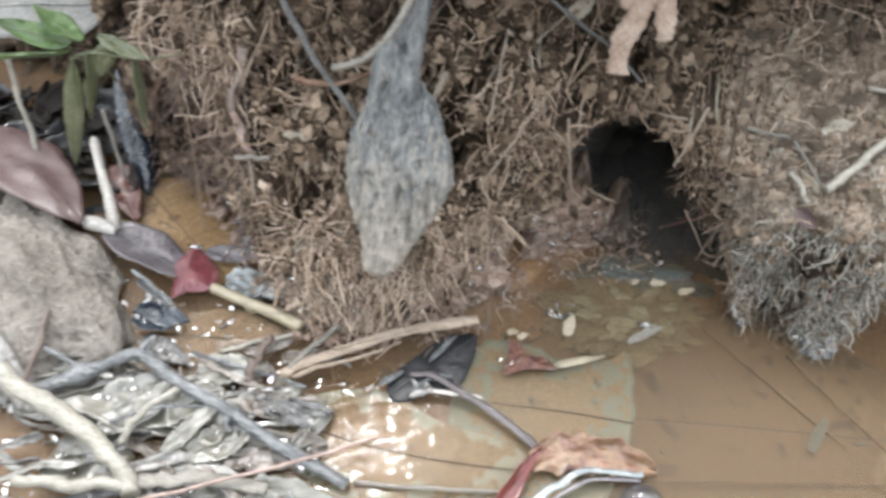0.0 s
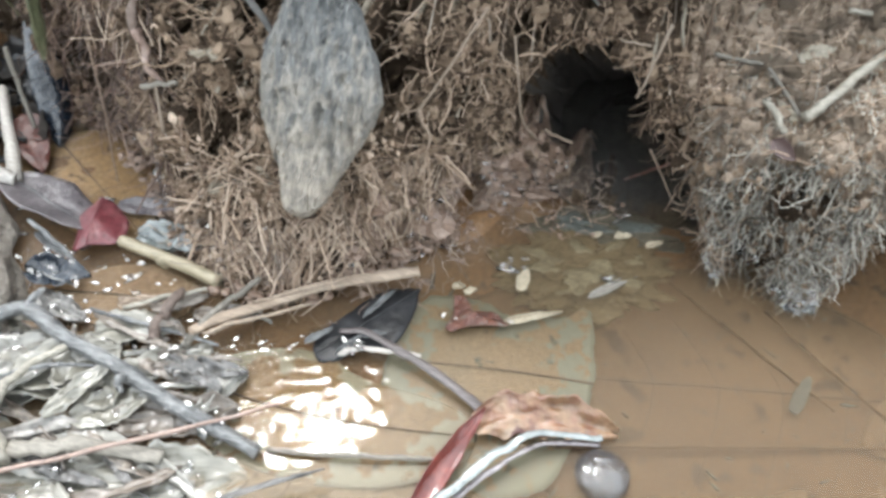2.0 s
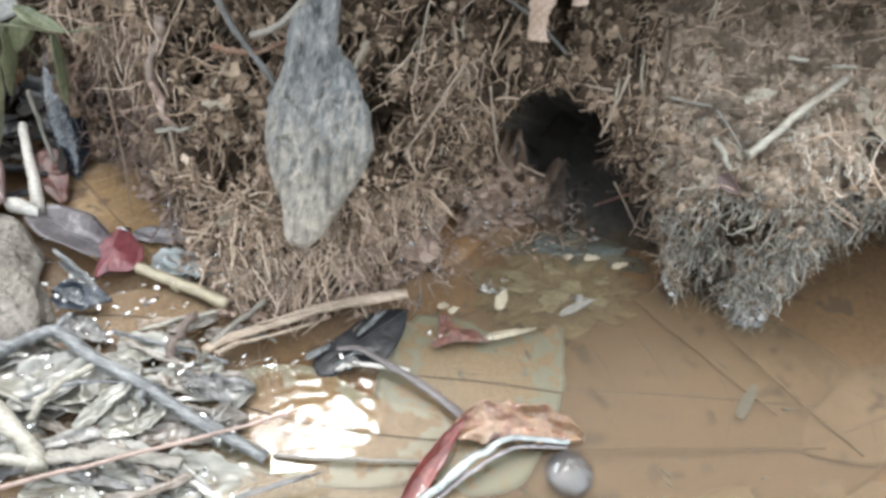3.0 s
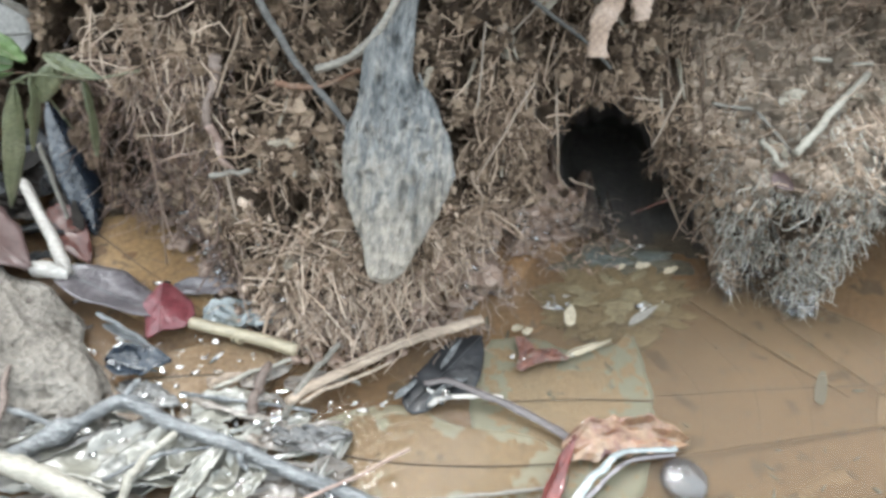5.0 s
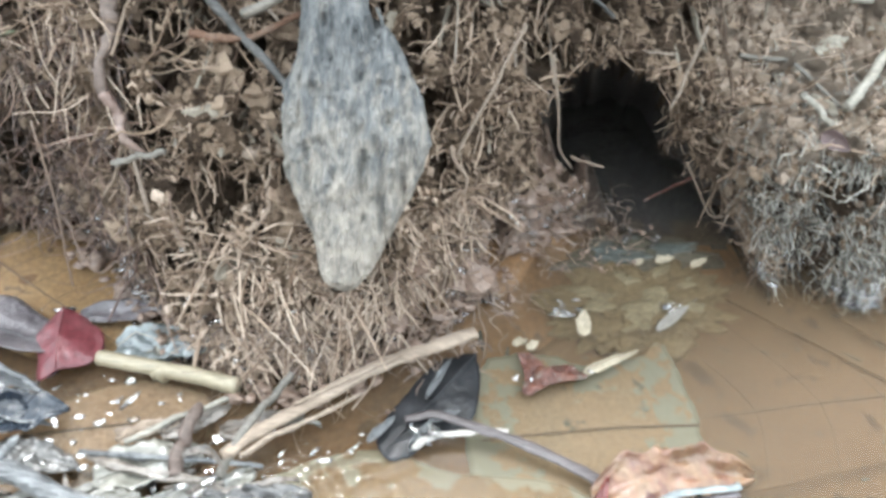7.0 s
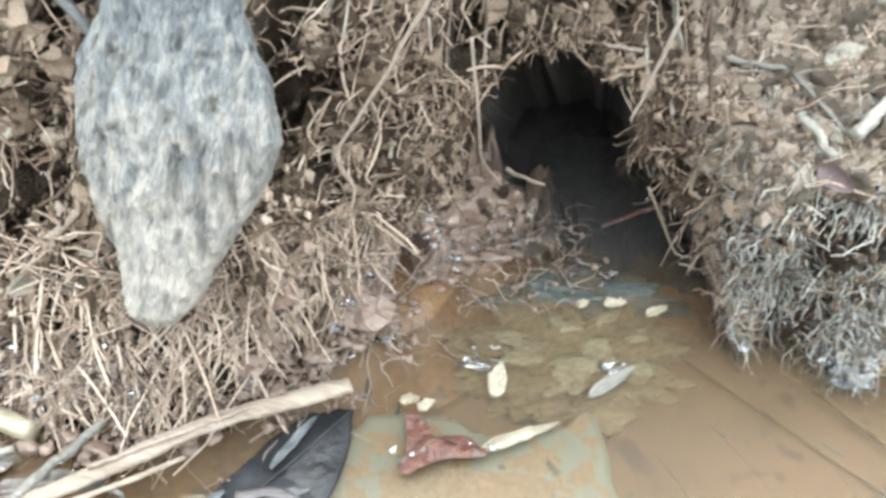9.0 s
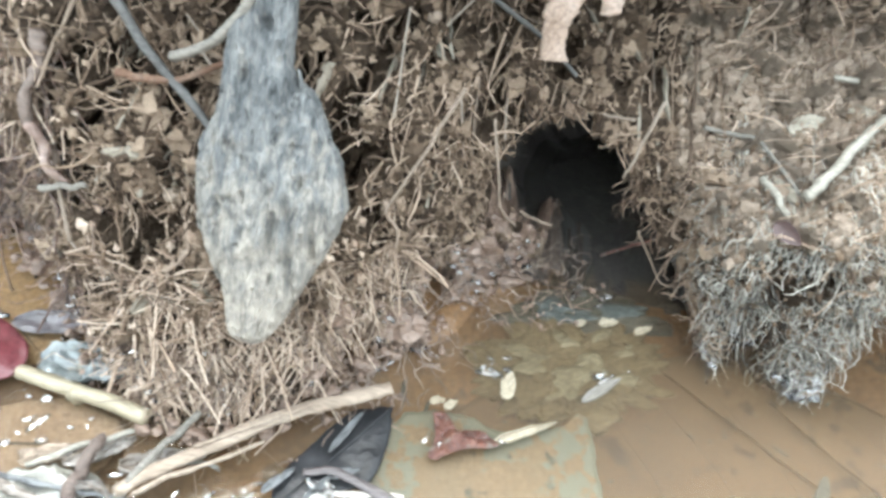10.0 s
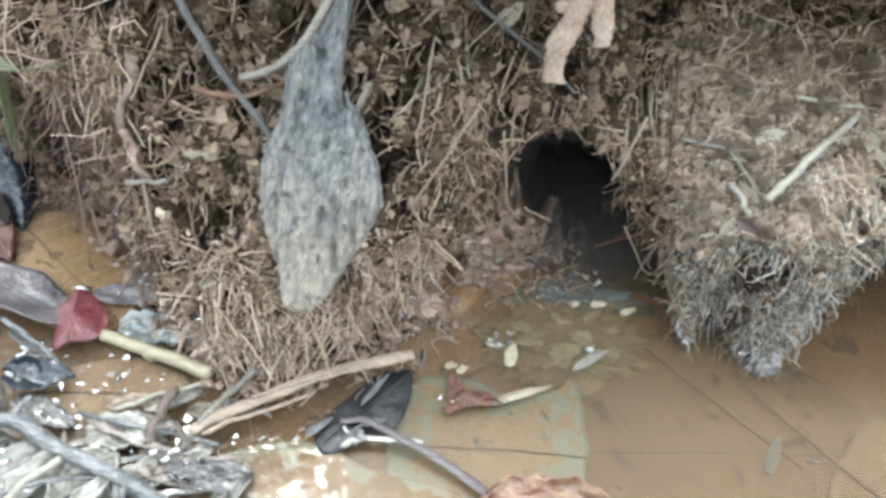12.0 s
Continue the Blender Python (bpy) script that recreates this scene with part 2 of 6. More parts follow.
SHINYLEAF = mat("shiny_black_leaf", [(0.006, 0.008, 0.013), (0.013, 0.018, 0.027), (0.028, 0.036, 0.05)], 70, 0.25, 0.35, 200, wet=0.7, wet_scale=300, coat_rough=0.05, dist=0.002, spec=0.3)
BEIGE = mat("beige_sunk_leaf", [(0.145, 0.118, 0.073), (0.165, 0.124, 0.073), (0.178, 0.13, 0.076), (0.19, 0.14, 0.085)], 34, 0.75, 0.1, 900, spots=(0.06, 0.062, 0.048), spot_scale=150, spot_at=0.62)
TAN = mat("tan_sunk_leaf", [(0.076, 0.046, 0.0215), (0.094, 0.0585, 0.0285), (0.107, 0.069, 0.0355)], 18, 0.85, 0.06, 1200, spots=(0.052, 0.034, 0.0175), spot_scale=60, spot_at=0.58)
OCHRE = mat("ochre_sunk_leaf", [(0.122, 0.091, 0.05), (0.15, 0.114, 0.0666), (0.16, 0.141, 0.1)], 38, 0.75, 0.3, 500, spots=(0.0701, 0.0579, 0.0396), spot_scale=80, spot_at=0.61)
RIMOCHRE = mat("ochre_leaf_faded_rim", [(0.115, 0.078, 0.036), (0.15, 0.104, 0.052), (0.17, 0.127, 0.072)], 38, 0.75, 0.3, 500, spots=(0.065, 0.053, 0.034), spot_scale=85, spot_at=0.63)
PALETAN = mat("pale_tan_sunk_leaf", [(0.093, 0.061, 0.031), (0.115, 0.077, 0.042), (0.129, 0.09, 0.052)], 26, 0.85, 0.06, 1200, spots=(0.06, 0.041, 0.023), spot_scale=60, spot_at=0.6)
SILTLEAF = mat("tan_silted_leaf", [(0.2, 0.135, 0.08), (0.245, 0.172, 0.108), (0.28, 0.205, 0.135)], 30, 0.8, 0.15, 700, spots=(0.13, 0.09, 0.055), spot_scale=60, spot_at=0.66)
ORANGELEAF = mat("orange_sunk_leaf", [(0.24, 0.15, 0.066), (0.31, 0.205, 0.098), (0.36, 0.255, 0.135)], 38, 0.75, 0.3, 500, spots=(0.09, 0.06, 0.03), spot_scale=80, spot_at=0.63)
VEIN = mat("leaf_vein", [(0.05, 0.034, 0.02), (0.075, 0.052, 0.032)], 120, 0.75, 0.3, 900)
LITTER = mat("pale_litter", [(0.09, 0.086, 0.074), (0.18, 0.173, 0.152), (0.29, 0.28, 0.25)], 90, 0.4, 0.8, 260, stretch=(0.35, 1, 1), wet=1.0, tint=0.3, dist=0.0011, coat_rough=0.05)
CREAMLITTER = mat("cream_litter", [(0.08, 0.074, 0.058), (0.15, 0.142, 0.116), (0.235, 0.225, 0.193)], 45, 0.35, 0.7, 240, stretch=(0.3, 1, 1), wet=1.0, tint=0.4, dist=0.0012, coat_rough=0.05)
DARKLITTER = mat("dark_litter", [(0.024, 0.0232, 0.0232), (0.068, 0.064, 0.0608), (0.16, 0.148, 0.132)], 70, 0.4, 1.0, 260, wet=0.7, tint=0.4, dist=0.0011, coat_rough=0.05)
BROWNLITTER = mat("brown_litter", [(0.0511, 0.041, 0.0323), (0.113, 0.09, 0.0707), (0.183, 0.156, 0.129)], 70, 0.45, 1.0, 300, wet=0.8, tint=0.4, dist=0.0011, coat_rough=0.05)
PALEFLAKE = mat("pale_flake", [(0.18, 0.15, 0.114), (0.258, 0.228, 0.18), (0.312, 0.288, 0.24)], 90, 0.8, 0.5, 800, tint=0.4)
STRAW = mat("straw", [(0.144, 0.108, 0.078), (0.24, 0.192, 0.15), (0.33, 0.282, 0.234)], 120, 0.75, 0.3, 1200, tint=0.6)
GREEN = mat("green_leaf", [(0.042, 0.075, 0.022), (0.075, 0.122, 0.042), (0.12, 0.17, 0.075)], 45, 0.45, 0.25, 600, wet=0.25)
OLIVE = mat("olive_leaf", [(0.075, 0.086, 0.045), (0.13, 0.142, 0.08), (0.21, 0.212, 0.138)], 45, 0.5, 0.3, 600, wet=0.3)
PALEBARK = mat("pale_bark", [(0.22, 0.16, 0.118), (0.318, 0.239, 0.188), (0.379, 0.302, 0.253)], 90, 0.75, 0.6, 700, wet=0.2, wet_scale=120)
SLATE = mat("slate", [(0.03, 0.034, 0.03), (0.056, 0.062, 0.054), (0.095, 0.1, 0.086)], 60, 0.6, 0.6, 400, wet=0.1, coat_rough=0.1, dist=0.0015)
MOSS = mat("silted_moss", [(0.085, 0.063, 0.031), (0.125, 0.098, 0.052), (0.17, 0.14, 0.084)], 130, 0.8, 0.8, 700, dist=0.002, stretch=(0.5, 1, 1))
# Dark green stuff of the unseen wall that blocks light behind the camera.
SHADEWALL = mat("undergrowth", [(0.018, 0.022, 0.01), (0.04, 0.05, 0.022), (0.07, 0.085, 0.04)], 12, 0.8, 1.0, 60, dist=0.02)
PALEBIT = mat("pale_husk", [(0.27, 0.228, 0.156), (0.372, 0.324, 0.24)], 120, 0.6, 0.3, 900, wet=0.4)


def rimmed(m, col, at=0.78, patch=70):
    """A leaf that has faded from its margin inwards: patches of another colour along the edge."""
    n, l = m.node_tree.nodes, m.node_tree.links
    b = n["Principled BSDF"]
    old = b.inputs["Base Color"].links[0].from_socket
    att, tc, nz, sub, mul, ad, st, mx = (n.new("ShaderNode" + k) for k in ("Attribute", "TexCoord", "TexNoise", "Math", "Math", "Math", "MapRange", "Mix"))
    att.attribute_name = "margin"
    l.new(tc.outputs["Object"], nz.inputs["Vector"])
    nz.inputs["Scale"].default_value, nz.inputs["Detail"].default_value, nz.inputs["Roughness"].default_value = patch, 5, 0.65
    sub.operation, mul.operation = "SUBTRACT", "MULTIPLY"
    sub.inputs[1].default_value, mul.inputs[1].default_value = 0.5, 2.6
    l.new(nz.outputs["Fac"], sub.inputs[0])
    l.new(sub.outputs[0], mul.inputs[0])
    l.new(mul.outputs[0], ad.inputs[0])
    l.new(att.outputs["Fac"], ad.inputs[1])
    st.inputs[1].default_value, st.inputs[2].default_value, st.inputs[4].default_value = at - 0.07, at + 0.09, 0.9
    l.new(ad.outputs[0], st.inputs[0])
    mx.data_type = "RGBA"
    l.new(st.outputs[0], mx.inputs[0])
    l.new(old, mx.inputs[6])
    mx.inputs[7].default_value = (*col, 1)
    l.new(mx.outputs[2], b.inputs["Base Color"])


rimmed(BEIGE, (0.13, 0.152, 0.124), 0.72, 110)
rimmed(RIMOCHRE, (0.18, 0.188, 0.15), 0.8)


def clear_mat(name, tint, murk, murk_col, rough, bump, bscale, ior=1.33, gain=1.0):
    """Clear shallow water: straight-through view, a little murk, and gloss by Fresnel."""
    m = bpy.data.materials.new(name)
    m.use_nodes = True
    nt = m.node_tree
    n, l = nt.nodes, nt.links
    n.remove(n["Principled BSDF"])
    out = n["Material Output"]
    tr, df, gl = n.new("ShaderNodeBsdfTransparent"), n.new("ShaderNodeBsdfDiffuse"), n.new("ShaderNodeBsdfGlossy")
    tr.inputs[0].default_value = (*tint, 1)
    df.inputs[0].default_value = (*murk_col, 1)
    gl.inputs[0].default_value, gl.inputs[1].default_value = (1, 1, 1, 1), rough
    tc = n.new("ShaderNodeTexCoord")
    nz = n.new("ShaderNodeTexNoise")
    nz.inputs["Scale"].default_value, nz.inputs["Detail"].default_value = bscale, 1.5
    l.new(tc.outputs["Object"], nz.inputs["Vector"])
    bp = n.new("ShaderNodeBump")
    bp.inputs["Strength"].default_value, bp.inputs["Distance"].default_value = bump, 0.002
    l.new(nz.outputs["Fac"], bp.inputs["Height"])
    l.new(bp.outputs[0], gl.inputs["Normal"])
    fr = n.new("ShaderNodeFresnel")
    fr.inputs[0].default_value = ior
    l.new(bp.outputs[0], fr.inputs["Normal"])
    m1, m2 = n.new("ShaderNodeMixShader"), n.new("ShaderNodeMixShader")
    m1.inputs[0].default_value = murk
    l.new(tr.outputs[0], m1.inputs[1])
    l.new(df.outputs[0], m1.inputs[2])
    l.new(fr.outputs[0], m2.inputs[0])
    l.new(m1.outputs[0], m2.inputs[1])
    l.new(gl.outputs[0], m2.inputs[2])
    l.new(m2.outputs[0], out.inputs[0])
    return m


WATER = clear_mat("water", (0.95, 0.91, 0.85), 0.18, (0.24, 0.18, 0.115), 0.006, 0.3, 110, ior=1.33)
STILLWATER = clear_mat("still_water", (0.95, 0.91, 0.85), 0.18, (0.24, 0.18, 0.115), 0.35, 0.1, 110, ior=1.24)
# Index set far above water's so that the added drops glint white.
GLINTFILM = clear_mat("glint_film", (0.96, 0.96, 0.96), 0.0, (0.4, 0.4, 0.4), 0.04, 0.5, 260, ior=2.2)
# Darker, greyer copy of the water: the burrow's shade put into tint and murk.
SHADEWATER = clear_mat("burrow_shade_water", (0.8, 0.79, 0.77), 0.2, (0.2, 0.19, 0.175), 0.1, 0.1, 110, ior=1.33)
# Blue-grey tint and murk stand in for sky reflected in the dome.
BUBBLE = clear_mat("bubble_film", (0.78, 0.83, 0.9), 0.12, (0.18, 0.2, 0.24), 0.02, 1.0, 220, ior=1.8)


# ---- shape helpers ----
def lattice(ix, iy, iz, seed):
    h = (ix * 374761393 + iy * 668265263 + iz * 2147483647 + seed * 144269504) & 0xFFFFFFFF
    h = ((h ^ (h >> 13)) * 1274126177) & 0xFFFFFFFF
    return ((h ^ (h >> 16)) & 0xFFFF) / 65535.0


def vnoise(x, y, z=0.0, seed=0):
    """Smooth value noise, -1 to 1, on arrays."""
    x, y, z = np.broadcast_arrays(np.asarray(x, float), np.asarray(y, float), np.asarray(z, float))
    ix, iy, iz = (np.floor(a).astype(np.int64) for a in (x, y, z))
    fx, fy, fz = x - ix, y - iy, z - iz
    fx, fy, fz = (f * f * (3 - 2 * f) for f in (fx, fy, fz))
    v = 0
    for a in (0, 1):
        for b in (0, 1):
            for c in (0, 1):
                w = (fx if a else 1 - fx) * (fy if b else 1 - fy) * (fz if c else 1 - fz)
                v = v + w * lattice(ix + a, iy + b, iz + c, seed)
    return 2 * v - 1


def mesh_ob(name, verts, faces, material, parent=None, label="", smooth=True):
    me = bpy.data.meshes.new(name)
    me.from_pydata([tuple(v) for v in np.asarray(verts, float).tolist()], [], np.asarray(faces).tolist() if isinstance(faces, np.ndarray) else faces)
    me.materials.append(material)
    if smooth:
        me.polygons.foreach_set("use_smooth", [True] * len(me.polygons))
    me.update()
    ob = new(name, me)
    if parent:
        ob.parent = parent
    if label:
        ob["label"] = label
    return ob


def grid_faces(nu, nv, offset=0, flip=False):
    i, j = np.meshgrid(np.arange(nu - 1), np.arange(nv - 1), indexing="ij")
    a = (i * nv + j).ravel() + offset
    f = np.stack([a, a + nv, a + nv + 1, a + 1], 1)
    return f[:, ::-1] if flip else f


def smoothstep(a, b, x):
    t = np.clip((x - a) / (b - a), 0, 1)
    return t * t * (3 - 2 * t)


def between(p0, p1, roll=0.0):
    """Pose with the local x axis from p0 to p1, local z up, rolled about x."""
    p0, p1 = Vector(p0), Vector(p1)
    x = (p1 - p0).normalized()
    up = Vector((0, 0, 1)) if abs(x.z) < 0.95 else Vector((0, -1, 0))
    y = up.cross(x).normalized()
    z = x.cross(y)
    m = Matrix((x, y, z)).transposed().to_4x4()
    return Matrix.Translation(p0) @ m @ Matrix.Rotation(radians(roll), 4, "X")


def leaf_sheet(length, width, bend=0.0, cup=0.0, wave=0.0, tip=1.3, base=0.7, thick=0.0005, seed=0, nu=26, nv=13, ragged=0.05, twist=0.0, curl=0.0, skew=0.0, arc=0.0, ribs=0.0):
    """A leaf blade along x with thickness; bend lifts the ends, cup lifts the edges, curl rolls the blade across."""
    u = np.linspace(0, 1, nu)[:, None]
    v = np.linspace(-1, 1, nv)[None, :]
    half = width / 2 * np.sin(np.pi * np.clip(u, 0.012, 0.988) ** base) ** (1 / tip)
    half = half * (1 + ragged * vnoise(u * 9, np.sign(v) * 3.0 + 7, seed * 1.7, seed) + 0.6 * ragged * vnoise(u * 27, np.sign(v) * 5.0 + 3, seed * 2.3, seed + 5))
    x = length * u + 0 * v + skew * width * v * np.abs(v)
    y, z = half * v, 0 * half * v
    if curl:
        ang = v * radians(curl) / 2
        rad = half / max(1e-6, radians(abs(curl)) / 2)
        y, z = rad * np.sin(ang), rad * (1 - np.cos(ang))
    z = z + bend * length * (2 * u - 1) ** 2 + cup * width * v ** 2 * np.sin(np.pi * u) + wave * (vnoise(u * 5, v * 2, seed, seed) + 0.5 * vnoise(u * 11, v * 4, seed, seed + 3))
    z = z + ribs * np.sin(u * 75 + 2.5 * v + 7 * vnoise(u * 6, v, 0, seed)) * (1 - 0.6 * np.abs(v))
    if twist:
        a = radians(twist) * (u - 0.5)
        y, z = y * np.cos(a) - z * np.sin(a), y * np.sin(a) + z * np.cos(a)
    y = y + arc * 4 * u * (1 - u)
    top = np.stack([x, y, z], -1).reshape(-1, 3)
    low = top - np.array([0, 0, thick])
    n = nu * nv
    faces = [grid_faces(nu, nv), grid_faces(nu, nv, n, True)]
    ring = np.concatenate([np.arange(nv), np.arange(1, nu) * nv + nv - 1, (nu - 1) * nv + np.arange(nv - 2, -1, -1), np.arange(nu - 2, 0, -1) * nv])
    nxt = np.roll(ring, -1)
    faces.append(np.stack([ring, nxt, nxt + n, ring + n], 1))
    return np.concatenate([top, low]), np.concatenate(faces), (u[:, 0], top.reshape(nu, nv, 3))


def catmull(points, n):
    p = np.asarray(points, float)
    p = np.vstack([2 * p[0] - p[1], p, 2 * p[-1] - p[-2]])
    t = np.linspace(0, len(p) - 3 - 1e-9, n)
    i = t.astype(int)
    f = (t - i)[:, None]
    a, b, c, d = p[i], p[i + 1], p[i + 2], p[i + 3]
    return 0.5 * (2 * b + (c - a) * f + (2 * a - 5 * b + 4 * c - d) * f ** 2 + (3 * b - 3 * c + d - a) * f ** 3)


def tubes(paths, radii, sides=5):
    """Tubes round many paths at once: paths (N, K, 3), radii (N, K). One closed tube each."""
    paths, radii = np.asarray(paths, float), np.asarray(radii, float)
    N, K, _ = paths.shape
    tan = np.gradient(paths, axis=1)
    tan /= np.linalg.norm(tan, axis=2, keepdims=True) + 1e-12
    ref = np.where(np.abs(tan[..., 2:3]) < 0.8, np.array([0, 0, 1.0]), np.array([1.0, 0, 0]))
    ref = np.broadcast_to(ref[:, :1], ref.shape)
    a = np.cross(tan, ref)
    a /= np.linalg.norm(a, axis=2, keepdims=True) + 1e-9
    b = np.cross(tan, a)
    ang = np.linspace(0, 2 * np.pi, sides, endpoint=False)
    ring = a[:, :, None] * np.cos(ang)[:, None] + b[:, :, None] * np.sin(ang)[:, None]
    verts = paths[:, :, None] + ring * radii[:, :, None, None]
    k, s = np.meshgrid(np.arange(K - 1), np.arange(sides), indexing="ij")
    s2 = (s + 1) % sides
    f = np.stack([k * sides + s, k * sides + s2, (k + 1) * sides + s2, (k + 1) * sides + s], -1).reshape(-1, 4)
    faces = (f[None] + (np.arange(N) * K * sides)[:, None, None]).reshape(-1, 4)
    return verts.reshape(-1, 3), faces


def twig_mesh(points, r0, r1, n=None, sides=9, rough=0.12, seed=0, flat=1.0, knots=0, bow=0.7):
    """A solid twig through the points, tapering from r0 to r1, with uneven bark, knots and cut ends."""
    n = n or 8 * len(points)
    path = catmull(points, n)
    u = np.linspace(0, 1, n)
    sway = np.stack([vnoise(u * 4 + seed, 3.1 + a, 0, seed + 7) + 0.4 * vnoise(u * 11 + seed, 5.1 + a, 0, seed + 8) for a in range(3)], 1)
    path = path + sway * max(r0, r1) * bow * np.sin(np.pi * u)[:, None] ** 0.5
    r = (r0 + (r1 - r0) * u) * (1 + rough * vnoise(u * 9, seed + 0.5, 0, seed) + 0.5 * rough * vnoise(u * 31, seed, 0, seed + 1))
    rng = np.random.default_rng(seed)
    for _ in range(knots):
        r = r * (1 + 0.35 * np.exp(-((u - rng.uniform(0.1, 0.9)) / 0.025) ** 2))
    path = np.vstack([path[:1], path, path[-1:]])
    r = np.concatenate([[r[0] * 0.05], r, [r[-1] * 0.05]])
    path[0] += (path[1] - path[2]) * 0.05
    path[-1] += (path[-2] - path[-3]) * 0.05
    v, f = tubes(path[None], r[None], sides)
    c = np.repeat(path, sides, 0)
    d = v - c
    d *= (1 + rough * vnoise(c[:, :1] * 300, d[:, 1:2] * 900 + c[:, 1:2] * 300, d[:, 2:3] * 900, seed + 2))
    d[:, 2] *= flat
    return c + d, f


def twig(name, points, r0, r1, material, label, category="twig", group="", **k):
    v, f = twig_mesh(points, r0, r1, **k)
    return tagged(mesh_ob(name, v, f, material), label, category, group)


def leaf(name, p0, p1, width, material, label, roll=0.0, rib=None, veins=0, group="", category="leaf", stem=0.0, rib_r=0.0005, **k):
    """A leaf thing from base to tip: blade, midrib and side veins as parts."""
    length = (Vector(p1) - Vector(p0)).length
    v, f, (u, top) = leaf_sheet(length, width, **k)
    root = tagged(new(name), label, category, group)
    root.matrix_world = between(p0, p1, roll)
    mesh_ob("blade", v, f, material, root)
    if rib:
        mid = top.shape[1] // 2
        line = top[:, mid] + np.array([0, 0, 0.0002])
        if stem:
            line = np.vstack([line[0] + np.array([-stem, 0, -0.001]), line])
        r = np.linspace(rib_r, rib_r * 0.35, len(line))
        rv, rf = tubes(line[None], r[None], 6)
        mesh_ob("midrib", rv, rf, rib, root)
        if veins:
            paths = []
            for i in range(veins):
                a = 0.08 + 0.8 * i / veins
                for side in (-1, 1):
                    s = np.linspace(0, 0.93, 7)
                    ui = np.clip(a + 0.13 * s ** 1.4, 0, 1) * (top.shape[0] - 1)
                    vi = mid + side * s * mid
                    i0, j0 = ui.astype(int), vi.astype(int)
                    i1, j1 = np.minimum(i0 + 1, top.shape[0] - 1), np.minimum(j0 + 1, top.shape[1] - 1)
                    fu, fv = (ui - i0)[:, None], (vi - j0)[:, None]
                    p = (top[i0, j0] * (1 - fu) + top[i1, j0] * fu) * (1 - fv) + (top[i0, j1] * (1 - fu) + top[i1, j1] * fu) * fv
                    paths.append(p + np.array([0, 0, 0.00005]))
            paths = np.array(paths)
            rr = np.broadcast_to(np.linspace(rib_r * 0.35, rib_r * 0.15, 7), paths.shape[:2])
            vv, vf = tubes(paths, rr, 4)
            mesh_ob("side_veins", vv, vf, rib, root)
    return root


def outline_leaf(outline, z, dome=0.0, wave=0.0008, thick=0.0006, ragged=0.01, n=150, rings=16, seed=0):
    """A flat leaf blade inside a closed outline, with thickness; also gives how near each vertex lies to the edge, 0 to 1."""
    p = np.asarray(outline, float)
    p = catmull(np.vstack([p, p[:1]]), n + 1)[:-1]
    c = p.mean(0)
    a = np.linspace(0, 2 * np.pi, n, endpoint=False)
    p = c + (p - c) * (1 + ragged * vnoise(np.cos(a) * 9, np.sin(a) * 9, 0.5, seed) + 0.7 * ragged * vnoise(np.cos(a) * 26, np.sin(a) * 26, 0.5, seed + 1))[:, None]
    s = np.linspace(0.02, 1, rings)
    xy = c + (p - c)[None] * s[:, None, None]
    h = z + dome * (1 - s[:, None] ** 2) + wave * (vnoise(xy[..., 0] * 60, xy[..., 1] * 60, 0.5, seed) + 0.5 * vnoise(xy[..., 0] * 160, xy[..., 1] * 160, 0.5, seed + 2))
    top = np.concatenate([xy, h[..., None]], -1).reshape(-1, 3)
    i, j = np.meshgrid(np.arange(rings - 1), np.arange(n), indexing="ij")
    j2 = (j + 1) % n
    f = np.stack([i * n + j, (i + 1) * n + j, (i + 1) * n + j2, i * n + j2], -1).reshape(-1, 4)
    m = len(top)
    e, e2 = (rings - 1) * n + np.arange(n), (rings - 1) * n + (np.arange(n) + 1) % n
    faces = np.concatenate([f, f[:, ::-1] + m, np.stack([e, e + m, e2 + m, e2], 1)]).tolist() + [list(range(n)), [m + k for k in range(n)][::-1]]
    return np.concatenate([top, top - np.array([0, 0, thick])]), faces, np.tile(np.repeat(s, n), 2)


def margin(ob, values):
    ob.data.attributes.new("margin", "FLOAT", "POINT").data.foreach_set("value", np.asarray(values, np.float32))


def flat_leaf(name, outline, z, material, label, rib=None, rib_line=(), **k):
    v, f, near = outline_leaf(outline, z, **k)
    root = tagged(new(name), label, "leaf")
    blade = mesh_ob("blade", v, f, material, root)
    margin(blade, near)
    if rib:
        line = catmull([(*p, z + k.get("dome", 0) + 0.0006) for p in rib_line], 24)
        rv, rf = tubes(line[None], np.linspace(0.0005, 0.0003, 24)[None], 5)
        mesh_ob("midrib", rv, rf, rib, root)
    return root


def lump_mesh(size, seed=0, sub=2, rough=0.18, freq=1.6):
    bm = bmesh.new()
    bmesh.ops.create_icosphere(bm, subdivisions=sub, radius=1.0)
    v = np.array([w.co[:] for w in bm.verts])
    f = [[w.index for w in face.verts] for face in bm.faces]
    bm.free()
    s = 1 + rough * vnoise(v[:, 0] * freq + seed, v[:, 1] * freq, v[:, 2] * freq, seed) + 0.4 * rough * vnoise(v[:, 0] * freq * 3, v[:, 1] * freq * 3 + seed, v[:, 2] * freq * 3, seed + 1)
    return v * s[:, None] * np.asarray(size), f


